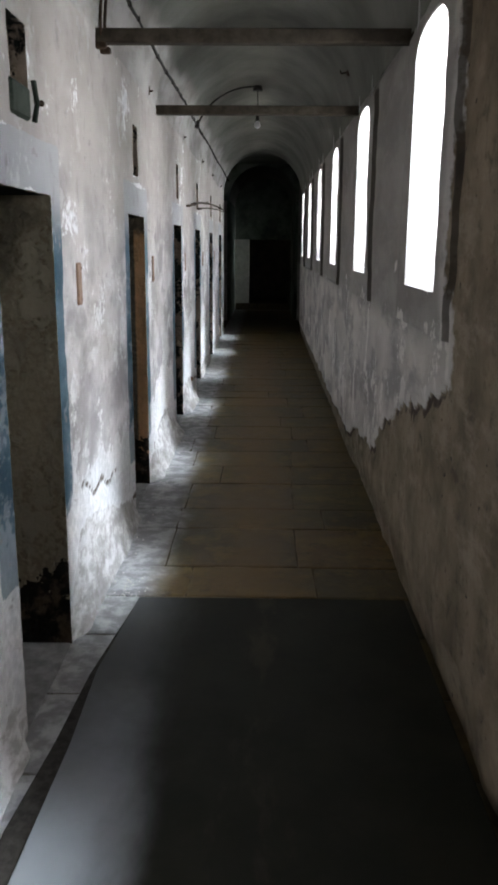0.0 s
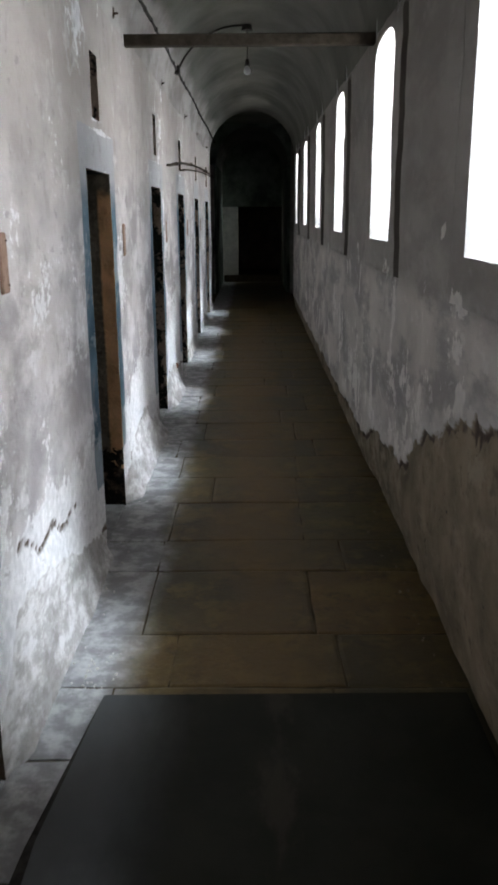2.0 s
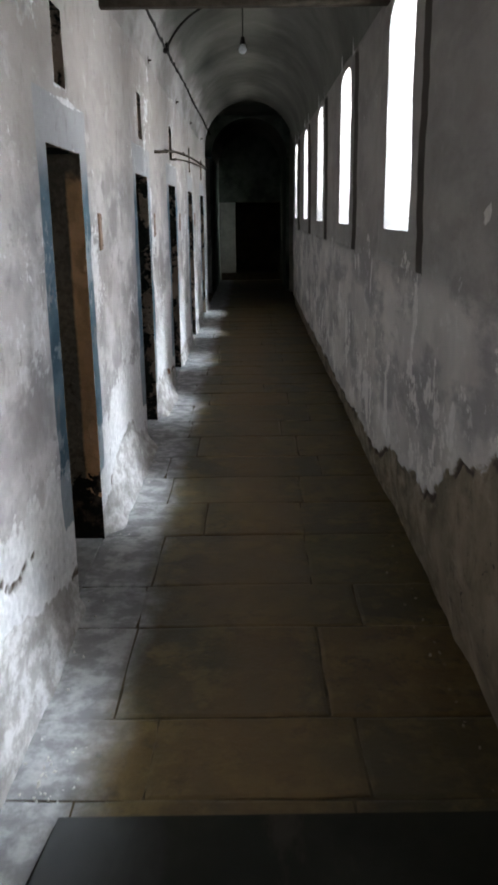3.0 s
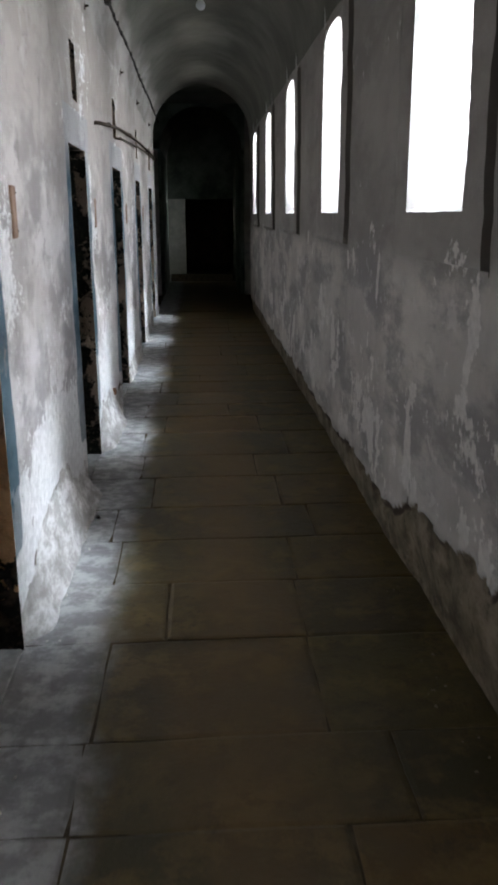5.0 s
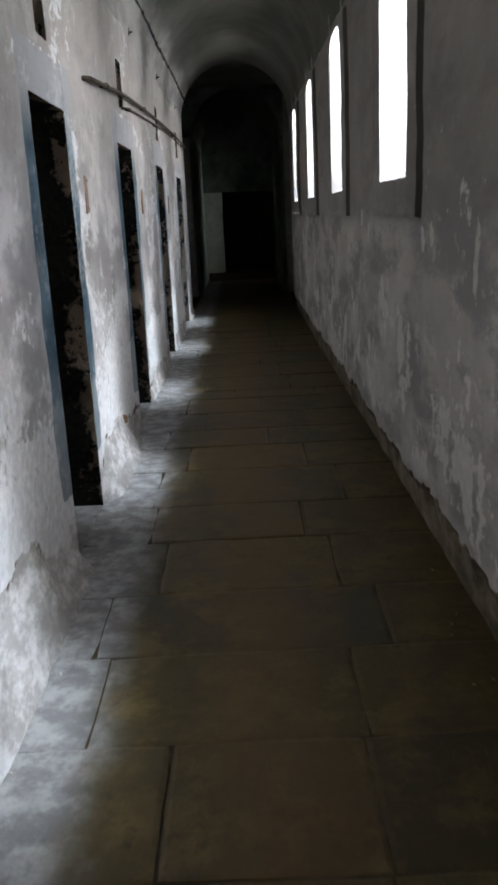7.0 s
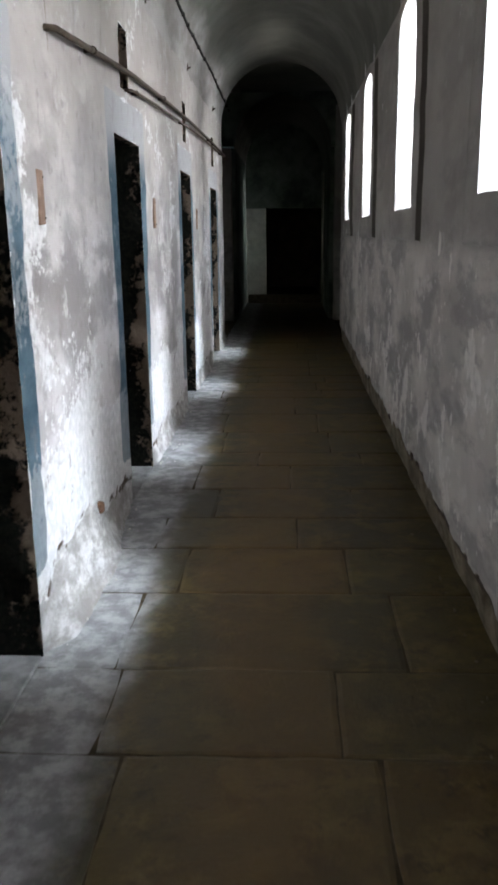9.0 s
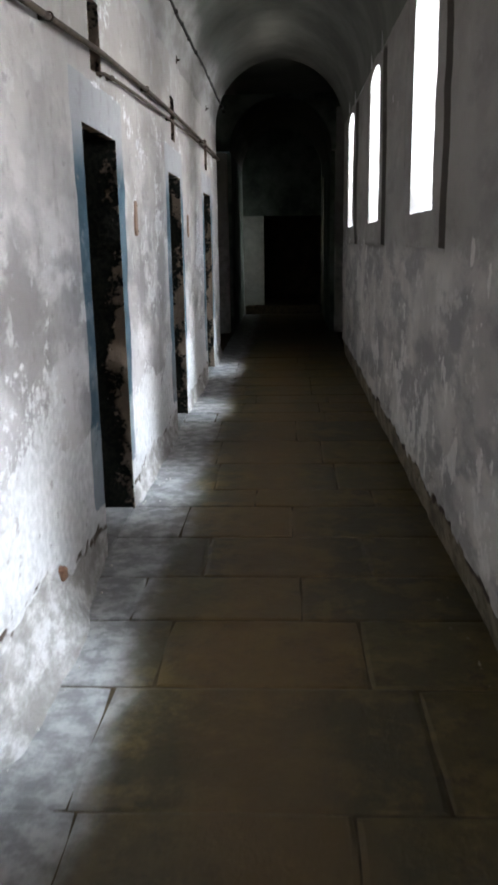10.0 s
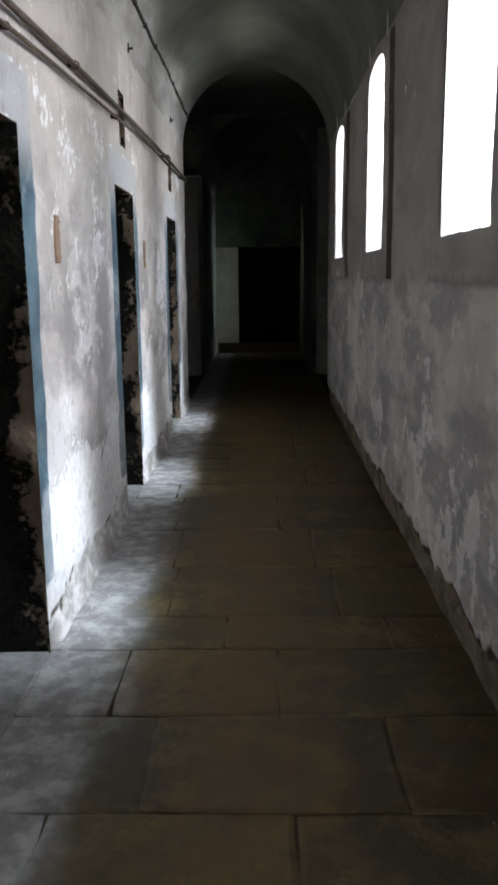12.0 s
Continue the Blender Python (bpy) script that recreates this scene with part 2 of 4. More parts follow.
def stone_material():
    m = Mat("worn_flagstone", 0.6)
    m.bsdf.inputs["Specular IOR Level"].default_value = 0.42
    n, fine = m.noise(5, 8, 0.7), m.noise(60, 4)
    r = m.random()
    colour = m.mix(r, (0.098, 0.060, 0.016), (0.074, 0.060, 0.018))
    colour = m.mix(m.ramp(m.math("FRACT", m.math("MULTIPLY", r, 7.3)), 0.25, 0.8), colour, (0.045, 0.038, 0.014))
    colour = m.mix(m.math("MULTIPLY", m.ramp(n, 0.45, 0.62), 0.7), colour, (0.168, 0.118, 0.042))
    colour = m.mix(m.math("MULTIPLY", m.ramp(m.noise(9, 8, 0.75, shift=(4, 1, 0)), 0.5, 0.64), 0.75), colour, (0.036, 0.027, 0.011))
    colour = m.mix(m.math("MULTIPLY", m.ramp(m.noise(1.7, 3, shift=(2, 0, 0)), 0.45, 0.65), 0.5), colour, (0.058, 0.047, 0.020))
    trodden = m.math("SUBTRACT", 0.36, m.math("ABSOLUTE", m.math("ADD", m.split()[0], 0.08)))
    trodden = m.ramp(m.math("ADD", trodden, m.math("MULTIPLY", m.math("SUBTRACT", m.noise(3.1, 6, 0.65, (1, 0.5, 1), (5, 5, 0)), 0.5), 0.9)), 0.0, 0.3)
    colour = m.mix(m.math("MULTIPLY", trodden, 0.5), colour, (0.142, 0.084, 0.030))
    # pale dust along the left wall, brightened for the daylight falling there
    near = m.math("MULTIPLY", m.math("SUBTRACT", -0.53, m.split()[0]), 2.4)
    lit_strip = m.ramp(m.math("ADD", m.math("MULTIPLY", m.noise(3.5, 8, 0.62, (1, 0.6, 1), (1, 7, 0)), 0.7), near), 0.18, 0.62)
    lit_dust = m.mix(m.ramp(m.noise(9, 7, 0.66), 0.40, 0.64), (0.25, 0.253, 0.262), (0.48, 0.484, 0.495))
    colour = m.mix(m.math("MULTIPLY", lit_strip, 0.9), colour, lit_dust)
    bump = m.math("ADD", m.math("MULTIPLY", n, 1.0), m.math("MULTIPLY", fine, 0.3))
    wet = m.math("ADD", m.math("MULTIPLY", n, 0.3), m.math("ADD", 0.38, m.math("MULTIPLY", lit_strip, 0.3)))
    return m.done(colour, bump, 0.6, 0.010, wet)


def plain_material(name, low, high, scale=8, rough=0.85, metal=0.0, bump=0.4):
    m = Mat(name, rough, metal)
    n = m.noise(scale, 7, 0.65)
    colour = m.mix(m.ramp(n, 0.32, 0.68), low, high)
    return m.done(colour, m.math("ADD", n, m.math("MULTIPLY", m.noise(scale * 9, 3), 0.3)), bump, 0.008)


def rotten_material(name, dark, brown, pale, cover, foot=0.0, front=None, edge=0.0, darkened=0.0, scale=9):
    """Reveal of a doorway: darkened masonry with remains of plaster; foot: height of the broken lower part; front: a
    painted outer strip.
    """
    m = Mat(name, 0.9)
    n, fine = m.noise(scale, 8, 0.62, (1, 1, 0.8)), m.noise(40, 5)
    colour = m.mix(m.ramp(fine, 0.35, 0.65), dark, brown)
    lean = m.math("MULTIPLY", m.math("ADD", m.split()[0], 0.10), edge)
    patch = m.ramp(m.math("ADD", m.math("ADD", n, lean), m.math("MULTIPLY", m.math("SUBTRACT", fine, 0.5), 0.4)), cover, cover + 0.10)
    colour = m.mix(patch, colour, m.mix(fine, pale, tuple(0.7 * c for c in pale)))
    height = patch
    if darkened:
        # blotches, darker towards the inner end and the top of the reveal
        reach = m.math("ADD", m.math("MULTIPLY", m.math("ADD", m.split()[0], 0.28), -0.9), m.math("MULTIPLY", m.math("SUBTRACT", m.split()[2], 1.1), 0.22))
        dark_part = m.ramp(m.math("ADD", m.noise(3.4, 6, 0.6, shift=(4, 4, 1)), reach), 0.42, 0.66)
        colour = m.mix(m.math("MULTIPLY", dark_part, darkened), colour, (0.03, 0.03, 0.024))
    if front:
        strip = m.ramp(m.math("ADD", m.split()[0], m.math("MULTIPLY", m.math("SUBTRACT", fine, 0.5), 0.012)), -0.080, -0.066)
        strip = m.math("MULTIPLY", strip, m.math("SUBTRACT", 1.0, m.ramp(m.math("ADD", m.split()[2], m.math("MULTIPLY", n, 0.14)), 1.80, 1.88)))
        colour = m.mix(strip, colour, m.mix(m.ramp(n, 0.35, 0.65), front, tuple(0.72 * c for c in front)))
    if foot:
        wavy = m.math("ADD", m.split()[2], m.math("MULTIPLY", m.math("SUBTRACT", m.noise(4, 6, 0.65, shift=(0, 0, 5)), 0.5), -0.8))
        gone = m.math("SUBTRACT", 1.0, m.ramp(wavy, foot, foot + 0.015))
        rest = m.mix(m.ramp(m.noise(7, 7, 0.65), 0.48, 0.60), (0.014, 0.012, 0.010), (0.10, 0.072, 0.05))
        colour = m.mix(gone, colour, rest)
        height = m.math("SUBTRACT", height, gone)
    return m.done(colour, m.math("ADD", height, m.math("MULTIPLY", fine, 0.6)), 0.8, 0.02)


LIMEWASH, DISTEMPER, VAULT, STONE = left_wall_material(), right_wall_material(), vault_material(), stone_material()
MORTAR = plain_material("dark_joint_mortar", (0.045, 0.034, 0.02), (0.10, 0.077, 0.048), 14)
MASONRY = plain_material("rough_masonry", (0.14, 0.12, 0.10), (0.24, 0.21, 0.17), 6)
# green of the end wall, darkened to hold the gloom of the far end
SHADED_PAINT = plain_material("shaded_green_paint", (0.075, 0.094, 0.078), (0.24, 0.268, 0.235), 2.2)
WHITEWASH = plain_material("window_whitewash", (0.46, 0.455, 0.445), (0.68, 0.678, 0.672), 2.5)
def board_material():
    m = Mat("black_board_covering", 0.6)
    n, fine = m.noise(3, 7, 0.65), m.noise(50, 4)
    colour = m.mix(m.ramp(n, 0.32, 0.68), (0.012, 0.013, 0.0085), (0.022, 0.0225, 0.0155))
    trodden = m.ramp(m.math("ADD", m.noise(5, 7, 0.7, (1, 0.4, 1)), m.math("MULTIPLY", m.math("ABSOLUTE", m.math("ADD", m.split()[0], 0.02)), -0.9)), 0.45, 0.62)
    colour = m.mix(m.math("MULTIPLY", trodden, 0.35), colour, (0.085, 0.068, 0.05))
    # pale patch by the wall, daylight on the board put into its colour
    lit_patch = m.ramp(m.math("ADD", m.math("MULTIPLY", m.noise(4, 7, 0.6, (1, 0.4, 1), (3, 1, 0)), 0.25), m.math("SUBTRACT", -0.42, m.split()[0])), 0.0, 0.26)
    lit_patch = m.math("MULTIPLY", lit_patch, m.math("SUBTRACT", 1.0, m.math("MULTIPLY", m.ramp(m.math("ADD", m.split()[1], m.noise(2.2, 5)), 1.7, 2.9), 0.75)))
    colour = m.mix(m.math("MULTIPLY", lit_patch, 0.85), colour, (0.30, 0.315, 0.34))
    return m.done(colour, m.math("ADD", n, m.math("MULTIPLY", fine, 0.3)), 0.15, 0.006)


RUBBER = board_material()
BEAM_WOOD = plain_material("dark_beam_timber", (0.026, 0.021, 0.015), (0.06, 0.048, 0.035), 14, 0.8)
RUST = plain_material("rusted_iron", (0.032, 0.022, 0.015), (0.075, 0.046, 0.030), 25, 0.8, 0.3)
CABLE = plain_material("old_black_cable", (0.02, 0.018, 0.016), (0.05, 0.045, 0.04), 30, 0.7)
PIPE = plain_material("painted_pipe", (0.04, 0.03, 0.022), (0.10, 0.076, 0.058), 18, 0.7)
PINE = plain_material("brown_wood_block", (0.18, 0.115, 0.085), (0.31, 0.205, 0.15), 16, 0.7)
DARK_REVEAL = rotten_material("darkened_reveal", (0.009, 0.011, 0.009), (0.024, 0.023, 0.018), (0.36, 0.275, 0.21), 0.585, edge=1.7, scale=6.5)
BROWN = rotten_material("brown_plaster_reveal", (0.28, 0.235, 0.165), (0.36, 0.31, 0.225), (0.46, 0.40, 0.30), 0.50, 0.30, darkened=0.6, scale=5)
ORANGE = rotten_material("ochre_plaster_reveal", (0.105, 0.09, 0.066), (0.16, 0.135, 0.10), (0.20, 0.17, 0.13), 0.5, 0.30, (0.78, 0.46, 0.25), darkened=0.5)
DUSTY = plain_material("dusty_threshold_stone", (0.17, 0.172, 0.174), (0.30, 0.302, 0.305), 9)
PALE_PATCH = plain_material("pale_plaster", (0.55, 0.54, 0.50), (0.75, 0.73, 0.68), 5)


# ---- building helpers ----
def part(name, bm, material, parent=None, label="", kind="", smooth_shade=False):
    data = bpy.data.meshes.new(name)
    bm.normal_update()
    bm.to_mesh(data)
    bm.free()
    data.materials.append(material)
    if smooth_shade:
        data.polygons.foreach_set("use_smooth", [True] * len(data.polygons))
    ob = new(name, data)
    ob.parent = parent
    if label or kind:
        tagged(ob, label, kind=kind)
    return ob


def empty(name, label, category, group="", kind="", at=(0, 0, 0)):
    ob = new(name)
    ob.location = at
    return tagged(ob, label, category, group, kind)


def add_box(bm, x0, x1, y0, y1, z0, z1, bevel=0.0):
    made = bmesh.ops.create_cube(bm, size=1)["verts"]
    for v in made:
        v.co = Vector(((x0 + x1) / 2 + v.co.x * (x1 - x0), (y0 + y1) / 2 + v.co.y * (y1 - y0), (z0 + z1) / 2 + v.co.z * (z1 - z0)))
    if bevel:
        edges = list({e for v in made for e in v.link_edges})
        bmesh.ops.bevel(bm, geom=edges, offset=bevel, segments=1, affect="EDGES")
    return bm


def add_tube(bm, points, radius, sides=8):
    """A round bar along points."""
    rings = []
    for n, p in enumerate(points):
        p = Vector(p)
        way = (Vector(points[min(n + 1, len(points) - 1)]) - Vector(points[max(n - 1, 0)])).normalized()
        side = way.cross(Vector((0.31, 0.17, 0.93))).normalized()
        up = side.cross(way)
        rings.append([bm.verts.new(p + radius * (math.cos(a) * side + math.sin(a) * up)) for a in (2 * math.pi * k / sides for k in range(sides))])
    for r, s in zip(rings, rings[1:]):
        for k in range(sides):
            bm.faces.new((r[k], r[(k + 1) % sides], s[(k + 1) % sides], s[k]))
    bm.faces.new(rings[0][::-1])
    bm.faces.new(rings[-1])
    return bm


def steps(marks, size):
    """Even steps of about size through all the marks."""
    out = []
    for a, b in zip(marks, marks[1:]):
        n = max(1, round((b - a) / size))
        out += [a + (b - a) * k / n for k in range(n)]
    return np.array(out + [marks[-1]])


def sheet(name, places, keep, material, extras=(), attributes=None, flip=False):
    """A grid of places (rows, columns, 3) with its kept cells, and boxes behind it, as one mesh."""
    rows, columns = places.shape[:2]
    index = np.arange(rows * columns).reshape(rows, columns)
    cells = np.stack([index[:-1, :-1], index[:-1, 1:], index[1:, 1:], index[1:, :-1]], -1)[keep]
    if flip:
        cells = cells[:, ::-1]
    verts, faces = [tuple(p) for p in places.reshape(-1, 3)], [tuple(int(i) for i in c) for c in cells]
    for x0, x1, y0, y1, z0, z1 in extras:
        n = len(verts)
        verts += [(x, y, z) for x in (x0, x1) for y in (y0, y1) for z in (z0, z1)]
        faces += [tuple(n + i for i in f) for f in ((0, 1, 3, 2), (4, 6, 7, 5), (0, 4, 5, 1), (2, 3, 7, 6), (0, 2, 6, 4), (1, 5, 7, 3))]
    data = bpy.data.meshes.new(name)
    data.from_pydata(verts, [], faces)
    for key, values in (attributes or {}).items():
        layer = data.attributes.new(key, "FLOAT", "POINT")
        layer.data.foreach_set("value", np.concatenate([values.ravel(), np.zeros(len(verts) - values.size)]).astype(np.float32))
    data.materials.append(material)
    data.polygons.foreach_set("use_smooth", [True] * len(cells) + [False] * (6 * len(extras)))
    data.update()
    return new(name, data)


# ---- left wall with the cell doorways ----
def build_left_wall():
    ys = steps([START] + [v for d in DOORS for v in d] + [*HALL, FINISH], 0.028)
    zs = steps([0.0, DOOR_TOP, 2.12, 2.42, SPRING + 0.02], 0.028)
    vents = [((a + b) / 2 - 0.10, (a + b) / 2 + 0.10) for a, b in DOORS]
    for v in vents:
        for edge in v:
            ys[np.argmin(abs(ys - edge))] = edge
    y, z = np.meshgrid(ys, zs)
    band, keep = np.zeros_like(y), np.ones((len(zs) - 1, len(ys) - 1), bool)
    cy, cz = (y[:-1, :-1] + y[1:, 1:]) / 2, (z[:-1, :-1] + z[1:, 1:]) / 2
    for (a, b), (c, d), foot_at in zip(DOORS, vents, (0.58, 0.36, 0.30, 0.26, 0.25, 0.3)):
        keep &= ~((cy > a) & (cy < b) & (cz < DOOR_TOP))
        keep &= ~((cy > c) & (cy < d) & (cz > 2.12) & (cz < 2.42))
        inside = np.minimum(np.minimum(y - (a - 0.15), b + 0.15 - y), 2.07 - z)
        band = np.maximum(band, smooth(inside, -0.03, 0.03) * smooth(z - foot_at, -0.12, 0.10))
    keep &= ~(cy > HALL[0])
    patch = fbm(y * 1.7, z * 1.5, 3) * 0.6 + fbm(y * 6, z * 5, 8) * 0.4
    low = smooth(z, 0.80, 0.40) * 0.40 - 0.05 * smooth(z, 1.4, 2.0)
    bare = patch + low - 0.105 - 0.06 * smooth(z, 1.0, 2.0)
    line = 0.15 + 0.12 * (fbm(y * 1.7, 0 * z, 21) - 0.5) + 0.17 * smooth(y, 5.25, 5.7) * smooth(y, 6.6, 6.2) + 0.10 * smooth(y, 7.65, 7.9) * smooth(y, 8.8, 8.4) + 0.10 * (fbm(y * 9, z * 9, 5) - 0.5)
    line = line + 0.26 * smooth(y, 2.62, 2.9) * smooth(y, 4.3, 3.3) 
    foot = smooth(line - z, -0.02, 0.03)
    crack = np.exp(-((z - line - 0.04 * (fbm(y * 14, z * 14, 19) - 0.5)) / 0.013) ** 2) * smooth(vnoise(y * 5, z * 0, 31), 0.35, 0.6) * np.where(y < 4.3, 0.35, 1.0)
    for y0, z0, y1, z1 in ((2.95, 0.60, 3.2, 0.53), (3.2, 0.53, 3.85, 0.42)):
        run = np.clip((y - y0) / (y1 - y0), 0, 1)
        crack = np.maximum(crack, np.exp(-((z - z0 - (z1 - z0) * run - 0.03 * np.sin(y * 17) - 0.05 * (fbm(y * 12, z * 12, 17) - 0.5)) / 0.022) ** 2) * ((y > y0) & (y < y1)))
    chip = np.zeros_like(y)
    for a, b in DOORS:
        rim = np.abs(np.maximum(np.maximum(a - y, y - b), z - DOOR_TOP))
        ledge = np.abs(z - 2.07) + 2 * np.maximum(0, np.maximum(a - 0.12 - y, y - b - 0.12))
        chip = np.maximum(chip, smooth(np.minimum(rim, ledge), 0.05, 0.0) * (0.25 + 0.65 * fbm(y * 11 + a, z * 7, 71)) * smooth(fbm(y * 5.1 + a, z * 6.3, 73), 0.44, 0.58) * np.where((y < (a + b) / 2) & (z < 2.0), 0.75, 1.0))
    for c, d in vents:
        rim = np.abs(np.maximum(np.maximum(c - y, y - d), np.maximum(2.12 - z, z - 2.42)))
        chip = np.maximum(chip, smooth(rim, 0.05, 0.0) * (0.25 + 0.7 * fbm(y * 9 + c, z * 9, 76)) * smooth(fbm(y * 4 + c, z * 5, 77), 0.42, 0.56))
    for y0, z0 in ((5.47, 2.25), (7.93, 2.4), (10.36, 2.45), (12.44, 2.4), (4.0, 2.35), (8.16, 1.85)):
        run = np.exp(-((y - y0 - 0.012 * np.sin(z * 14)) / 0.010) ** 2) * (z > z0) * (z < z0 + 0.45)
        crack = np.maximum(crack, 0.9 * run)
    gap = np.min([np.maximum(a - y, y - b) for a, b in DOORS], axis=0)
    fillet = np.interp(y, [4.2, 5.0, 8.4, 8.9], [0.06, 0.095, 0.095, 0.028]) * np.clip((line + 0.03 - z) / (line + 0.03), 0, 1) ** 1.8 * smooth(gap, 0.0, 0.16) * (0.8 + 0.4 * fbm(y * 2, z * 0, 14))
    out = 0.020 * (fbm(y * 1.1, z * 1.1, 1) - 0.5) + 0.012 * (fbm(y * 6, z * 6, 2) - 0.5)
    out = out - 0.006 * smooth(bare, 0.5, 0.55) - 0.008 * crack
    out = out + foot * (0.02 * fbm(y * 5, z * 8, 9) - 0.010) + fillet - 0.006 * crack
    out = np.where(z < DOOR_TOP + 0.05, out * smooth(gap, -0.002, 0.09), out)
    places = np.stack([LEFT + out, y + 0.020 * (fbm(y * 18, z * 18, 81) - 0.5), z + 0.010 * (fbm(y * 22, z * 22, 82) - 0.5) * (z > 0.01)], -1)
    core = []
    edges = [START] + [v for d in DOORS for v in (d[0] - 0.02, d[1] + 0.02)] + [*HALL, FINISH]
    for a, b in zip(edges[::2], edges[1::2]):
        core.append((LEFT - THICK_L, LEFT - 0.06, a, b, -0.1, SPRING))
    for (a, b), (c, d) in zip(DOORS, vents):
        core.append((LEFT - THICK_L, LEFT - 0.06, a - 0.02, b + 0.02, DOOR_TOP + 0.02, 2.10))
        core.append((LEFT - THICK_L, LEFT - 0.06, a - 0.02, b + 0.02, 2.44, SPRING))
        core.append((LEFT - THICK_L, LEFT - 0.06, a - 0.02, c - 0.015, 2.10, 2.44))
        core.append((LEFT - THICK_L, LEFT - 0.06, d + 0.015, b + 0.02, 2.10, 2.44))
    ob = sheet("wall_left", places, keep, LIMEWASH, core, dict(bare=bare, band=band, foot=foot, crack=crack, chip=chip))
    tagged(ob, "grey painted wall with flaking white limewash and blue door surrounds", "wall", kind="structure")
    return vents


VENTS = build_left_wall()


def rough_plane(corner, across, along, material, name, parent, amount=0.02, seed=1, label="", size=0.04):
    """A rough panel from a corner, spanned by two vectors."""
    corner, across, along = Vector(corner), Vector(across), Vector(along)
    normal = across.cross(along).normalized()
    n, k = max(2, round(across.length / size)), max(2, round(along.length / size))
    bm = bmesh.new()
    grid = []
    for i in range(n + 1):
        row = []
        for j in range(k + 1):
            p = corner + across * (i / n) + along * (j / k)
            edge = min(i, n - i, j, k - j) > 0
            row.append(bm.verts.new(p + normal * amount * (noise.fractal(p * 6 + Vector((seed, seed, 0)), 1.0, 2.0, 4)) * edge))
        grid.append(row)
    for i in range(n):
        for j in range(k):
            bm.faces.new((grid[i][j], grid[i + 1][j], grid[i + 1][j + 1], grid[i][j + 1]))
    return part(name, bm, material, parent, label, smooth_shade=True)


def build_doorway(number, span, vent):
    a, b = span
    deep = LEFT - THICK_L
    words = ("open cell doorway with brown plaster reveal", "open cell doorway with ochre plaster reveal", "open cell doorway with darkened flaking reveal")
    kinds = (BROWN, ORANGE, DARK_REVEAL)
    pick = min(number, 2)
    door = empty(f"door_{number + 1}", words[pick], "doorway", "cell doorways", "structure", (LEFT, a, 0))
    back = door.matrix_basis.inverted()
    made = [
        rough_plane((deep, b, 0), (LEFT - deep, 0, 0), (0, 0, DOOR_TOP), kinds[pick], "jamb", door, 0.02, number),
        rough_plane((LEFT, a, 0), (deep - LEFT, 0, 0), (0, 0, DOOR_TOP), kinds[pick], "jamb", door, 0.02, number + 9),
        rough_plane((LEFT, a, DOOR_TOP), (deep - LEFT, 0, 0), (0, b - a, 0), DARK_REVEAL, "lintel", door, 0.012, number + 20),
    ]
    bm = bmesh.new()
    add_box(bm, deep, LEFT - 0.005, a - 0.01, b + 0.01, -0.08, 0.004, 0.006)
    made.append(part("threshold", bm, DUSTY, door, "worn stone threshold"))
    for ob in made:
        ob.data.transform(Matrix.Translation((-LEFT, -a, 0)))
    c, d = vent
    hole = empty(f"vent_{number + 1}", "dark narrow ventilation slot above a cell doorway", "vent", "ventilation slots", "structure", (LEFT, c, 2.12))
    made = [
        rough_plane((deep, d, 2.12), (LEFT - deep, 0, 0), (0, 0, 0.30), DARK_REVEAL, "side", hole, 0.012, number + 30),
        rough_plane((LEFT, c, 2.12), (deep - LEFT, 0, 0), (0, 0, 0.30), DARK_REVEAL, "side", hole, 0.012, number + 40),
        rough_plane((LEFT, c, 2.42), (deep - LEFT, 0, 0), (0, d - c, 0), DARK_REVEAL, "top", hole, 0.01, number + 50),
        rough_plane((deep, c, 2.12), (LEFT - deep, 0, 0), (0, d - c, 0), DARK_REVEAL, "base", hole, 0.01, number + 60),
    ]
    for ob in made:
        ob.data.transform(Matrix.Translation((-LEFT, -c, -2.12)))


for n, (span, vent) in enumerate(zip(DOORS, VENTS)):
    build_doorway(n, span, vent)


# ---- right wall with the window embrasures ----
def arch(y, a, b, spring=HEAD, crown=CROWN):
    """Height of the low arch over a window."""
    u = np.clip((y - a) / (b - a), 0, 1) * 2 - 1
    return spring + (crown - spring) * np.sqrt(np.clip(1 - np.abs(u) ** 2.6, 0, 1))


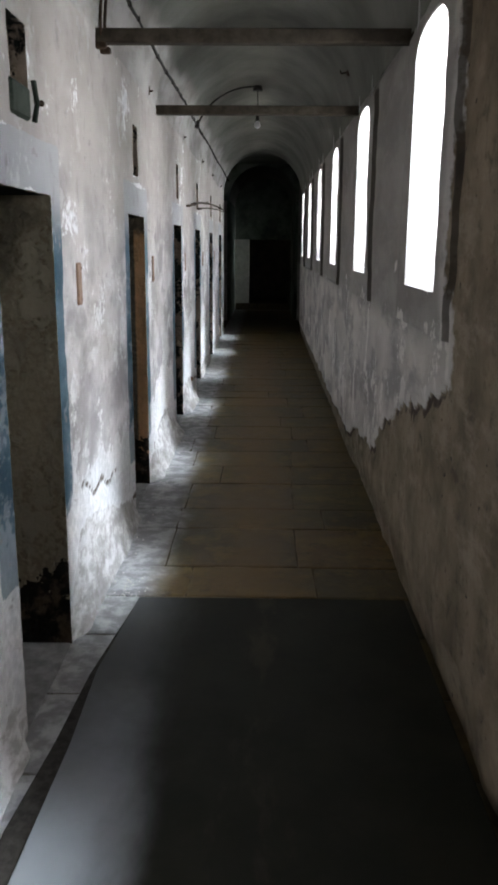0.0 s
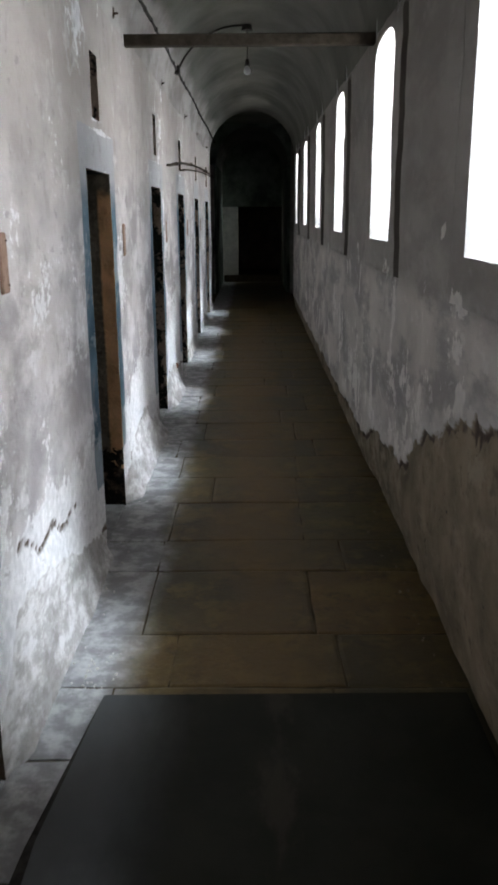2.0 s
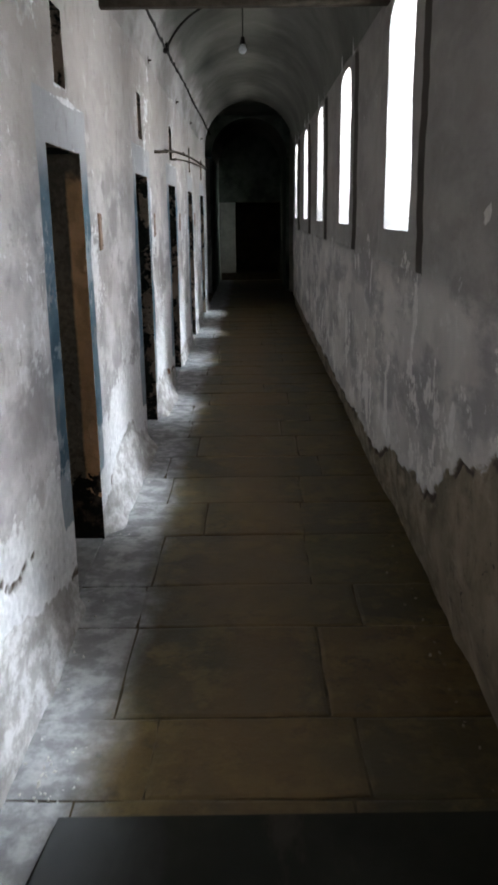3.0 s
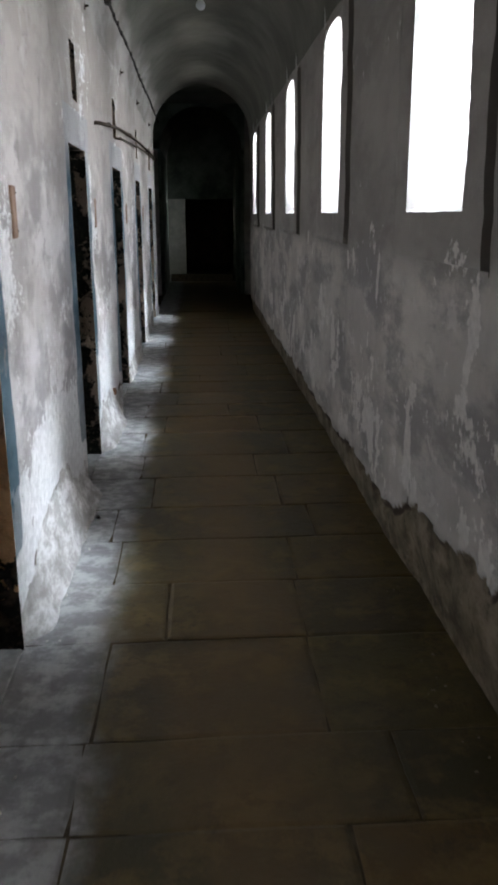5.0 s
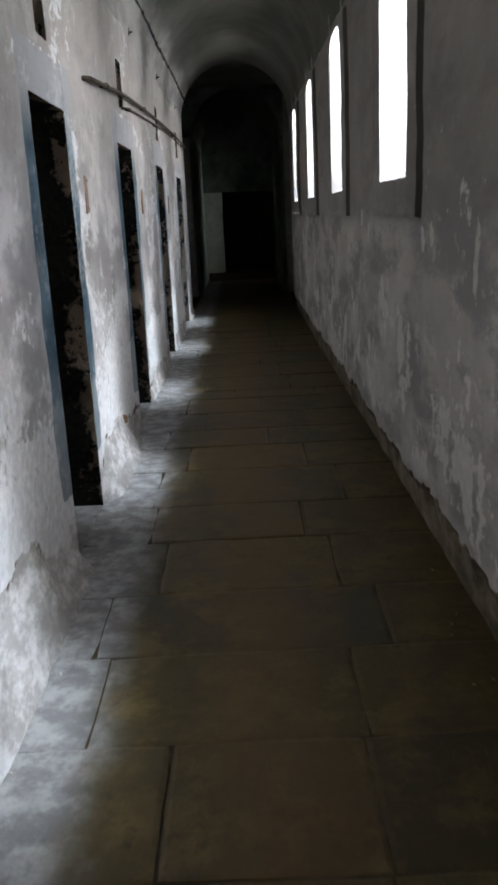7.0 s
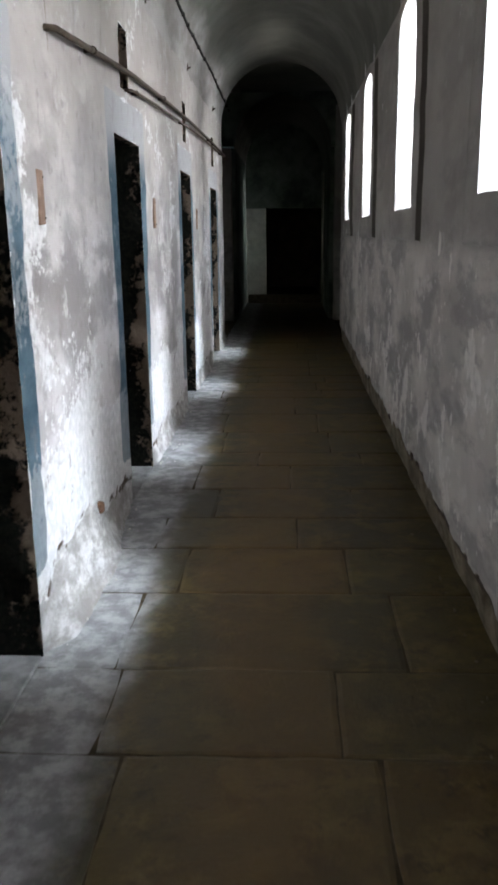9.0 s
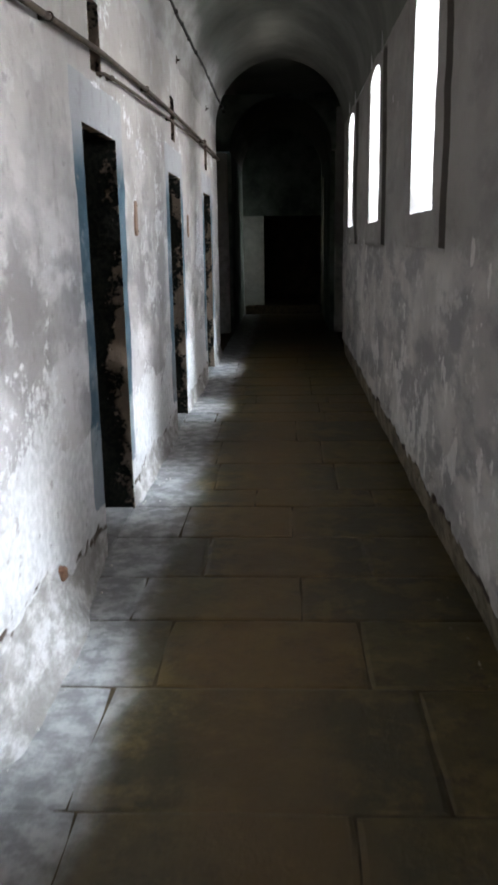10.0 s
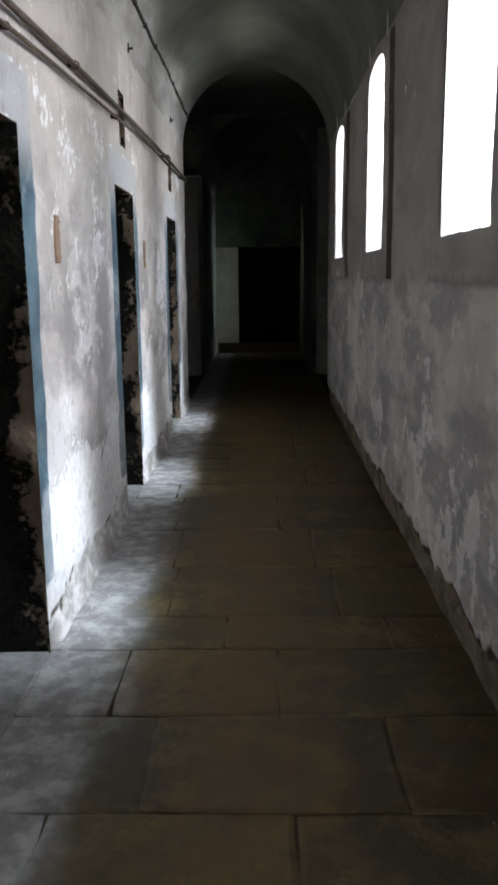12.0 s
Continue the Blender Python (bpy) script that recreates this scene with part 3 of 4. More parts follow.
def build_right_wall():
    marks = sorted([START, *FILL_OPENING, *HALL] + [v for a, b in WINDOWS for v in (a, b, a - NEAR - 0.012, a - NEAR - 0.004, a - NEAR, a - NEAR + 0.007, b + 0.19, b + 0.194)] + [FINISH])
    ys = steps(marks, 0.028)
    zs = steps([0.0, 1.346, 1.352, SILL, HEAD, SPRING + 0.02], 0.028)
    y, z = np.meshgrid(ys, zs)
    cy, cz = (y[:-1, :-1] + y[1:, 1:]) / 2, (z[:-1, :-1] + z[1:, 1:]) / 2
    keep, panel, lift, shaded_side = np.ones(cy.shape, bool), np.zeros_like(y), np.zeros_like(y), np.zeros_like(y)
    for a, b in WINDOWS:
        keep &= ~((cy > a) & (cy < b) & (cz > SILL) & (cz < HEAD))
        inside = np.minimum(np.minimum(y - (a - NEAR), b + 0.19 - y), z - 1.352)
        panel = np.maximum(panel, (inside > -0.0005) * 1.0)
        # mask of the surround's near face, coloured dark for its shade and grime
        shaded_side = np.maximum(shaded_side, ((y > a - NEAR - 0.005) & (y < a - NEAR + 0.001) & (z > 1.345)) * smooth(z, 2.70, 2.6) * (0.6 if a < 3 else 1.0))
        lift += (arch(y, a, b) - HEAD) * ((y > a) & (y < b)) * np.clip(np.where(z < HEAD, (z - 2.2) / 0.3, (SPRING + 0.02 - z) / 0.2), 0, 1)
    low = np.interp(y, [2.3, 2.67, 3.15, 3.36, 3.67, 4.0, 4.36, 4.6, 5.45, 5.68, 6.0, 7.0, 7.8, 9.4, 11.0, 16.0], [1.2, 1.08, 0.98, 0.93, 0.76, 0.70, 0.52, 0.42, 0.38, 0.32, 0.19, 0.19, 0.16, 0.20, 0.21, 0.18])
    wave = 0.22 * (fbm(y * 2.3, z * 1.2, 41) - 0.5) + 0.10 * (fbm(y * 9, z * 5, 42) - 0.5) + 0.12 * (fbm(y * 17, z * 11, 47) - 0.5)
    side = 2.45 + 0.25 * (fbm(y * 1.5, z * 2.2, 43) - 0.5)
    inside = np.minimum(z - low - wave * np.interp(y, [3.6, 4.6, 5.8], [0.9, 0.6, 0.5]), (y - side) * 1.0)
    bare = 0.5 - np.clip(inside * 4, -0.5, 0.5)
    flake = fbm(y * 3.2, z * 3.6, 44) * 0.5 + fbm(y * 12, z * 11, 45) * 0.5
    flake = flake - 0.145 + 0.07 * smooth(z, 1.2, 0.5) - 0.1 * smooth(z, 1.3, 1.6)
    spots = ((4.89, 1.19, 0.045, 0.11), (4.95, 1.03, 0.03, 0.08), (5.62, 0.53, 0.05, 0.15), (5.49, 0.40, 0.05, 0.07), (4.65, 0.44, 0.05, 0.07), (4.87, 0.46, 0.04, 0.06), (3.37, 0.99, 0.05, 0.07), (4.09, 0.87, 0.03, 0.05), (6.33, 0.42, 0.05, 0.08), (7.12, 1.26, 0.03, 0.05), (9.03, 0.48, 0.06, 0.08), (6.31, 1.23, 0.025, 0.10), (8.86, 1.35, 0.03, 0.06), (8.57, 1.25, 0.03, 0.07), (3.81, 1.60, 0.05, 0.035), (3.42, 1.35, 0.06, 0.03), (6.96, 1.28, 0.03, 0.05), (2.40, 1.20, 0.05, 0.20), (9.75, 0.55, 0.06, 0.10), (7.6, 0.75, 0.05, 0.12), )
    for y0, z0, ry, rz in spots:
        near = np.exp(-(((y - y0) / ry) ** 2 + ((z - z0) / rz) ** 2))
        flake = flake + 0.62 * near
    crack = np.exp(-((inside + 0.02) / 0.024) ** 2) * smooth(vnoise(y * 4, z * 4, 46), 0.35, 0.6)
    out = 0.022 * (fbm(y * 1.1, z * 1.1, 51) - 0.5) + 0.012 * (fbm(y * 6, z * 6, 52) - 0.5)
    pit = np.zeros_like(y)
    for y0, z0, ry, rz in ((12.9, 0.22, 0.10, 0.05), (11.22, 0.26, 0.06, 0.05), (10.7, 0.20, 0.05, 0.045), (10.46, 0.19, 0.05, 0.03), (10.0, 0.18, 0.06, 0.03), (9.5, 0.23, 0.035, 0.045), (9.63, 0.18, 0.03, 0.05), (9.1, 0.17, 0.05, 0.03), (7.76, 0.14, 0.07, 0.035), (7.35, 0.17, 0.05, 0.025), (6.95, 0.19, 0.07, 0.035), (6.55, 0.18, 0.10, 0.025), (6.15, 0.17, 0.08, 0.035), (5.95, 0.19, 0.05, 0.03), (5.62, 0.33, 0.06, 0.025), (8.4, 0.17, 0.05, 0.025)):
        jag = 1 + 1.3 * (fbm(y * 16, z * 16, 91) - 0.5)
        pit = np.maximum(pit, smooth(((y - y0) / ry) ** 2 + ((z - z0) / (1.35 * rz)) ** 2, 1.15 * jag, 0.55 * jag))
    crack = np.maximum(crack, pit)
    out = out - np.where(y > 5.6, 0.005, 0.012) * smooth(bare, 0.48, 0.53) * (0.5 + fbm(y * 4, z * 4, 53)) + 0.026 * panel * smooth(z, 2.70, 2.62) - 0.01 * crack - 0.03 * pit
    out = out - 0.012 - 0.03 * smooth(z, 0.24, 0.0) * (0.7 + 0.6 * fbm(y * 3, z * 3, 92))
    places = np.stack([RIGHT - out, y + 0.020 * (fbm(y * 20, z * 20, 83) - 0.5), z + lift + 0.014 * (fbm(y * 20, z * 20, 84) - 0.5) * (z > 0.01)], -1)
    core, far = [], RIGHT + THICK_R
    edges = [START] + [v for a, b in WINDOWS for v in (a - 0.03, b + 0.03)] + [*HALL, FILL_OPENING[0] - 0.02, FILL_OPENING[1] + 0.02, FINISH]
    for a, b in zip(edges[::2], edges[1::2]):
        core.append((RIGHT + 0.07, far, a, b, -0.1, SPRING + 0.6))
    keep &= ~(cy > HALL[0])
    core.append((RIGHT + 0.07, far, FILL_OPENING[0] - 0.02, FILL_OPENING[1] + 0.02, 2.52, SPRING + 0.6))
    for a, b in WINDOWS:
        core.append((RIGHT + 0.07, far, a - 0.03, b + 0.03, -0.1, SILL - 0.03))
        core.append((RIGHT + 0.07, far, a - 0.03, b + 0.03, CROWN + 0.30, SPRING + 0.6))
    ob = sheet("wall_right", places, keep, DISTEMPER, core, dict(bare=bare, flake=flake, crack=crack, shaded_side=shaded_side), flip=True)
    tagged(ob, "flaking grey distempered wall over bare brown plaster", "wall", kind="structure")


build_right_wall()


def build_window(number, span):
    a, b = span
    far, inner = RIGHT + THICK_R, RIGHT - 0.008
    rise, narrow, drop = 0.22, 0.05, -0.10
    window = empty(f"window_{number}", "narrow arched window opening with whitewashed splayed reveal", "window", "corridor windows", "structure", (RIGHT, a, SILL))
    made = [
        rough_plane((inner, b, SILL), (far - inner, -narrow, 0), (0, 0, CROWN - SILL + 0.30), WHITEWASH, "reveal", window, 0.012, number),
        rough_plane((far, a + narrow, SILL), (inner - far, -narrow, 0), (0, 0, CROWN - SILL + 0.30), WHITEWASH, "reveal", window, 0.012, number + 7),
        rough_plane((inner, a, SILL), (far - inner, 0, rise), (0, b - a, 0), WHITEWASH, "sill", window, 0.010, number + 14, "sloping whitewashed sill"),
    ]
    bm = bmesh.new()
    rings = []
    for k in range(17):
        y = a + (b - a) * k / 16
        h = float(arch(np.array(y), a, b))
        yo = a + narrow + (b - a - 2 * narrow) * k / 16
        rings.append([bm.verts.new(p) for p in ((inner, y, h), (far, yo, h - drop), (far, yo, h + 0.3), (inner, y, h + 0.05))])
    for r, s in zip(rings, rings[1:]):
        for k in range(4):
            bm.faces.new((r[k], r[(k + 1) % 4], s[(k + 1) % 4], s[k]))
    made.append(part("head", bm, WHITEWASH, window, "low arched whitewashed head"))
    for ob in made:
        ob.data.transform(Matrix.Translation((-RIGHT, -a, -SILL)))


for n, span in enumerate(WINDOWS):
    build_window(n + 1, span)


# ---- vault, end walls, cells behind, ground ----
def build_vault():
    ys = steps([START, *HALL, FINISH], 0.06)
    turn = np.linspace(0, math.pi, 61)
    y, a = np.meshgrid(ys, turn)
    r = RADIUS + 0.012 * (fbm(y * 1.2, a * 0.9, 61) - 0.5) + 0.004 * (fbm(y * 5, a * 3.7, 62) - 0.5)
    places = np.stack([MIDDLE - r * np.cos(a), y, SPRING + r * np.sin(a)], -1)
    middle = (ys[:-1] + ys[1:]) / 2
    keep = np.repeat(~((middle > HALL[0]) & (middle < HALL[1]))[None, :], len(turn) - 1, 0)
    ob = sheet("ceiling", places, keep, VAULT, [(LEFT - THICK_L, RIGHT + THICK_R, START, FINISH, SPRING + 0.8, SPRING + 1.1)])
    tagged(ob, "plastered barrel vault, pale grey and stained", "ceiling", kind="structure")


build_vault()


def build_end_wall():
    bm = bmesh.new()
    add_box(bm, LEFT - 1, -0.46, FINISH, FINISH + 0.4, 1.86, 3.8)
    add_box(bm, -0.46, 0.72, FINISH, FINISH + 0.4, 1.86, 3.8)
    add_box(bm, 0.72, RIGHT + 1, FINISH, FINISH + 0.4, -0.1, 3.8)
    wall = part("wall_end", bm, SHADED_PAINT, None, "green painted wall with an open doorway, gloom put into its colour", "structure")
    tagged(wall, category="wall")
    bm = bmesh.new()
    add_box(bm, LEFT - 1, -0.46, FINISH, FINISH + 0.4, -0.1, 1.86)
    part("lower_panel", bm, PALE_PATCH, wall, "pale cracked plaster panel")
    bm = bmesh.new()
    add_box(bm, LEFT - 1, RIGHT + 1, START - 0.4, START, -0.1, 3.8)
    tagged(part("wall_rear", bm, MASONRY, None, "plain plastered wall", "structure"), category="wall")
    bm = bmesh.new()
    add_box(bm, -2.9, -2.6, START, FINISH, -0.1, 3.0)
    add_box(bm, -2.6, LEFT - THICK_L, START, FINISH, 2.9, 3.0)
    add_box(bm, -2.6, LEFT - THICK_L, START - 0.3, START, -0.1, 3.0)
    add_box(bm, -2.6, LEFT - THICK_L, FINISH, FINISH + 0.3, -0.1, 3.0)
    tagged(part("wall_cells", bm, MASONRY, None, "plain dark masonry wall of the cells", "structure"), category="wall")
    # unseen passage added round the fill lamp
    bm = bmesh.new()
    far = RIGHT + THICK_R
    add_box(bm, far, 3.3, FILL_OPENING[0] - 0.3, FILL_OPENING[0], -0.1, 2.9)
    add_box(bm, far, 3.3, FILL_OPENING[1], FILL_OPENING[1] + 0.3, -0.1, 2.9)
    add_box(bm, far, 3.3, FILL_OPENING[0], FILL_OPENING[1], 2.5, 2.9)
    add_box(bm, far, 3.3, FILL_OPENING[0], FILL_OPENING[1], -0.2, 0.0)
    add_box(bm, 3.1, 3.3, FILL_OPENING[0], FILL_OPENING[1], 0.0, 2.5)
    add_box(bm, RIGHT + 0.015, far, FILL_OPENING[0] - 0.016, FILL_OPENING[0] - 0.002, 0.0, 2.5)
    add_box(bm, RIGHT + 0.015, far, FILL_OPENING[1] + 0.002, FILL_OPENING[1] + 0.016, 0.0, 2.5)
    tagged(part("wall_fill_passage", bm, MASONRY, None, "plain masonry of an unseen side passage added for the fill lamp", "structure"), category="wall")
    bm = bmesh.new()
    add_box(bm, -1.2, 1.2, FINISH + 2.4, FINISH + 2.6, -0.1, 3.0)
    add_box(bm, -1.2, -1.0, FINISH + 0.4, FINISH + 2.4, -0.1, 3.0)
    add_box(bm, 1.0, 1.2, FINISH + 0.4, FINISH + 2.4, -0.1, 3.0)
    add_box(bm, -1.2, 1.2, FINISH + 0.4, FINISH + 2.6, 3.0, 3.1)
    tagged(part("wall_beyond", bm, MASONRY, None, "plain dark masonry beyond the far doorway", "structure"), category="wall")


build_end_wall()


def build_hall():
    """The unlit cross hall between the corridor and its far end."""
    y0, y1 = HALL
    top, near, far = SPRING + 0.8, LEFT - THICK_L, RIGHT + THICK_R
    bm = bmesh.new()
    add_box(bm, -2.6, near, y0 - 0.2, y0, -0.1, 2.9)
    add_box(bm, -2.6, near, y1, y1 + 0.2, -0.1, 2.9)
    add_box(bm, -2.9, -2.6, y0 - 0.2, y1 + 0.2, 3.0, top)
    add_box(bm, far, 3.0, y0 - 0.2, y0, -0.1, top)
    add_box(bm, far, 3.0, y1, y1 + 0.2, -0.1, top)
    add_box(bm, 2.8, 3.0, y0, y1, -0.1, top)
    add_box(bm, far, 3.0, y0, y1, -0.3, -0.009)
    add_box(bm, far, 3.0, y0 - 0.2, y1 + 0.2, top, top + 0.3)
    add_box(bm, -2.9, near, y0 - 0.2, y1 + 0.2, top, top + 0.3)
    for y, depth in ((y0 - 0.12, 0.11), (y1 + 0.01, 0.11)):
        add_box(bm, -2.6, LEFT - 0.002, y, y + depth, SPRING + 0.02, top)
        add_box(bm, RIGHT + 0.002, far, y, y + depth, SPRING + 0.02, top)
        rings = []
        for k in range(25):
            turn = math.pi * k / 24
            x, z = MIDDLE - (RADIUS + 0.012) * math.cos(turn), SPRING + (RADIUS + 0.012) * math.sin(turn)
            rings.append([bm.verts.new(p) for p in ((x, y, z), (x, y + depth, z), (x, y + depth, top), (x, y, top))])
        for a, b in zip(rings, rings[1:]):
            for k in range(4):
                bm.faces.new((a[k], a[(k + 1) % 4], b[(k + 1) % 4], b[k]))
    # dark liners over the far walls, standing in for lack of light
    add_box(bm, LEFT - 0.058, LEFT, y1 + 0.21, FINISH - 0.002, -0.1, SPRING + 0.01)
    add_box(bm, RIGHT, RIGHT + 0.068, y1 + 0.21, FILL_OPENING[0] - 0.02, -0.1, SPRING + 0.01)
    add_box(bm, RIGHT, RIGHT + 0.068, FILL_OPENING[1] + 0.02, FINISH - 0.002, -0.1, SPRING + 0.01)
    add_box(bm, RIGHT, RIGHT + 0.068, FILL_OPENING[0] - 0.02, FILL_OPENING[1] + 0.02, 2.505, SPRING + 0.01)
    bmesh.ops.recalc_face_normals(bm, faces=bm.faces)
    tagged(part("wall_hall", bm, SHADED_PAINT, None, "walls of an unlit cross hall with the gloom put into their paint", "structure"), category="wall")


build_hall()

bm = bmesh.new()
add_box(bm, LEFT + 0.03, RIGHT - 0.03, FINISH - 0.22, FINISH + 2.35, 0.0, 0.17, 0.012)
tagged(part("step", bm, MORTAR, None, "dark worn stone step before the far doorway", "structure"), category="step")

bm = bmesh.new()
add_box(bm, -2.6, RIGHT + THICK_R, START - 0.3, FINISH + 2.6, -0.3, -0.0045)
FLOOR = tagged(part("floor", bm, MORTAR, None, "worn stone flagged corridor floor", "structure"), category="floor")
bm = bmesh.new()
add_box(bm, -1500, 1500, -1500, 1500, -6.2, -6.0)
GRASS = plain_material("yard_gravel", (0.16, 0.15, 0.13), (0.24, 0.23, 0.2), 0.6)
tagged(part("ground", bm, GRASS, None, "gravel yard outside the building", "structure"), category="ground")

# ---- board on the floor ----
def build_board():
    inner = [(-0.615, 2.99), (-0.68, 2.30), (-0.672, 1.80), (-0.69, 1.20), (-0.70, -0.30), (-0.70, START + 0.05)]
    outer = [(-0.628, 2.985), (-0.712, 2.30), (-0.735, 1.85), (-0.775, 1.40), (-0.80, -0.30), (-0.80, START + 0.05)]

    def slab(points, top):
        bm = bmesh.new()
        under, over = [bm.verts.new((x, y, 0.0)) for x, y in points], [bm.verts.new((x, y, top)) for x, y in points]
        bm.faces.new(over)
        bm.faces.new(under[::-1])
        for k in range(len(points)):
            n = (k + 1) % len(points)
            bm.faces.new((under[k], under[n], over[n], over[k]))
        bmesh.ops.recalc_face_normals(bm, faces=bm.faces)
        bmesh.ops.bevel(bm, geom=[e for e in bm.edges if min(v.co.z for v in e.verts) > 0.01], offset=0.006, segments=2, affect="EDGES")
        return bm

    board = empty("floor_board", "black rubber covered board laid over the flagstones", "floor board")
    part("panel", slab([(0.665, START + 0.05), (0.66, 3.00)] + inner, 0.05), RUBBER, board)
    # dark slab put where the gap beside the board lies in shadow
    part("gap_shade", slab(inner + outer[::-1], 0.026), CABLE, board, "dark strip standing in for the shadowed gap beside the board")


build_board()

# ---- beams ----
for y in (3.62, 5.82):
    bm = bmesh.new()
    add_box(bm, LEFT - 0.03, RIGHT + 0.03, y - 0.035, y + 0.035, 2.64, 2.705, 0.006)
    tagged(part("tie_beam", bm, BEAM_WOOD), "dark timber tie beam across the vault springing", "beam", "tie beams")

# ---- cable along the vault, lamp ----
bm = bmesh.new()
points = []
for k in range(150):
    y = START + (HALL[0] - START) * k / 149
    points.append((-0.787 + 0.003 * math.sin(y * 5.1), y, 2.975 + 0.008 * math.sin(y * 1.9) + 0.004 * math.sin(y * 11.3)))
add_tube(bm, points, 0.011, 6)
main_cable = tagged(part("cable", bm, CABLE), "old black cable clipped along the vault", "cable")
for k in range(34):
    y = 3.0 + 0.41 * k + 0.11 * math.sin(k * 7.3)
    bm = bmesh.new()
    z = 2.975 + 0.008 * math.sin(y * 1.9) + 0.004 * math.sin(y * 11.3)
    add_box(bm, -0.812, -0.772, y - 0.009, y + 0.009, z - 0.015, z + 0.015, 0.005)
    part("clip", bm, CABLE, main_cable)

# branch of the cable up to the lamp
bm = bmesh.new()
points = []
for k in range(17):
    turn = radians(158 - 66 * k / 16)
    points.append((MIDDLE + (RADIUS - 0.02) * math.cos(turn), 8.72 + 0.36 * (k / 16) ** 1.5, SPRING + (RADIUS - 0.02) * math.sin(turn)))
add_tube(bm, points, 0.010, 6)
tagged(part("branch_cable", bm, CABLE), "old black branch cable over the vault to the lamp", "cable")
bm = bmesh.new()
add_box(bm, -0.81, -0.755, 8.67, 8.76, 2.93, 3.01, 0.012)
tagged(part("junction_box", bm, CABLE), "small black junction box on the vault cable", "junction box")

lamp_thing = empty("pendant_lamp", "bare white bulb hanging on a short black flex", "lamp", at=(-0.13, 9.1, 3.42))
bm = bmesh.new()
bmesh.ops.create_cone(bm, cap_ends=True, segments=20, radius1=0.055, radius2=0.045, depth=0.05, matrix=Matrix.Translation((0, 0, -0.02)))
part("ceiling_rose", bm, CABLE, lamp_thing, smooth_shade=False)
bm = bmesh.new()
add_tube(bm, [(0, 0, -0.04), (0.003, 0.002, -0.17), (0, 0, -0.30)], 0.005, 6)
part("flex", bm, CABLE, lamp_thing)
bm = bmesh.new()
bmesh.ops.create_cone(bm, cap_ends=True, segments=16, radius1=0.024, radius2=0.016, depth=0.06, matrix=Matrix.Translation((0, 0, -0.33)))
part("bulb_holder", bm, CABLE, lamp_thing)
BULB = plain_material("frosted_bulb", (0.75, 0.76, 0.78), (0.82, 0.83, 0.85), 4, 0.25, 0, 0.0)
bm = bmesh.new()
bmesh.ops.create_uvsphere(bm, u_segments=18, v_segments=12, radius=0.036)
for v in bm.verts:
    if v.co.z > 0:
        v.co.x, v.co.y, v.co.z = v.co.x * (1 - 8 * v.co.z), v.co.y * (1 - 8 * v.co.z), v.co.z * 1.5
    v.co.z -= 0.405
part("bulb", bm, BULB, lamp_thing, "white glass bulb", smooth_shade=True)

# ---- rods by the first beam ----
for y in (3.55, 3.66):
    bm = bmesh.new()
    add_tube(bm, [(-0.825, y + 0.05, 2.64), (-0.82, y + 0.02, 2.75), (-0.80, y, 2.92)], 0.008, 6)
    add_box(bm, -0.855, -0.80, y + 0.03, y + 0.07, 2.615, 2.645, 0.006)
    tagged(part("beam_rod", bm, RUST), "thin rusted iron rod holding a beam end", "rod", "beam rods")

# ---- pipes on the left wall ----
PIPES = (
    ("long rusty water pipe sagging along the flaking wall", 0.012, -0.815, [(8.10, 2.095), (8.7, 2.14), (9.5, 2.195), (10.7, 2.247), (12.2, 2.295), (14.0, 2.33), (15.6, 2.345), (15.9, 2.348)]),
    ("thinner rusty pipe beneath the long water pipe", 0.008, -0.822, [(9.56, 2.122), (9.75, 2.135), (10.4, 2.172), (11.7, 2.222), (13.2, 2.27), (15.4, 2.318), (15.9, 2.33)]),
)
for words, size, x, track in PIPES:
    bm = bmesh.new()
    points = [(LEFT - 0.03, track[0][0] - 0.015, track[0][1] - 0.01), (LEFT + 0.01, track[0][0], track[0][1])]
    points += [(x + 0.004 * math.sin(y * 4), y + 0.02, z) for y, z in track]
    add_tube(bm, points, size, 10)
    pipe = tagged(part("water_pipe", bm, PIPE, smooth_shade=True), words, "pipe", "wall pipes")
    for y, z in track[1::2]:
        bm = bmesh.new()
        ring = [(x + (size + 0.003) * math.cos(t), y, z + (size + 0.003) * math.sin(t)) for t in np.linspace(0, 2 * math.pi, 13)]
        add_tube(bm, ring[:-1] + [ring[0]], 0.003, 5)
        add_box(bm, LEFT - 0.02, x - size, y - 0.012, y + 0.012, z - 0.008, z + 0.008)
        part("pipe_clip", bm, RUST, pipe, "rusted iron clip")

# ---- wooden blocks, hooks on the left wall ----
for y in (3.03, 5.47, 7.92, 10.36, 12.82):
    bm = bmesh.new()
    add_box(bm, LEFT - 0.02, LEFT + 0.005, y - 0.036, y + 0.036, 1.435, 1.620, 0.005)
    block = tagged(part("wooden_block", bm, PINE), "reddish brown wooden block set into the wall", "wooden block", "wall blocks")
    for z in (1.46, 1.595):
        bm = bmesh.new()
        bmesh.ops.create_cone(bm, cap_ends=True, segments=10, radius1=0.005, radius2=0.003, depth=0.006, matrix=Matrix.Translation((LEFT + 0.005, y + 0.026, z)) @ Matrix.Rotation(radians(90), 4, "Y"))
        part("nail", bm, RUST, block)
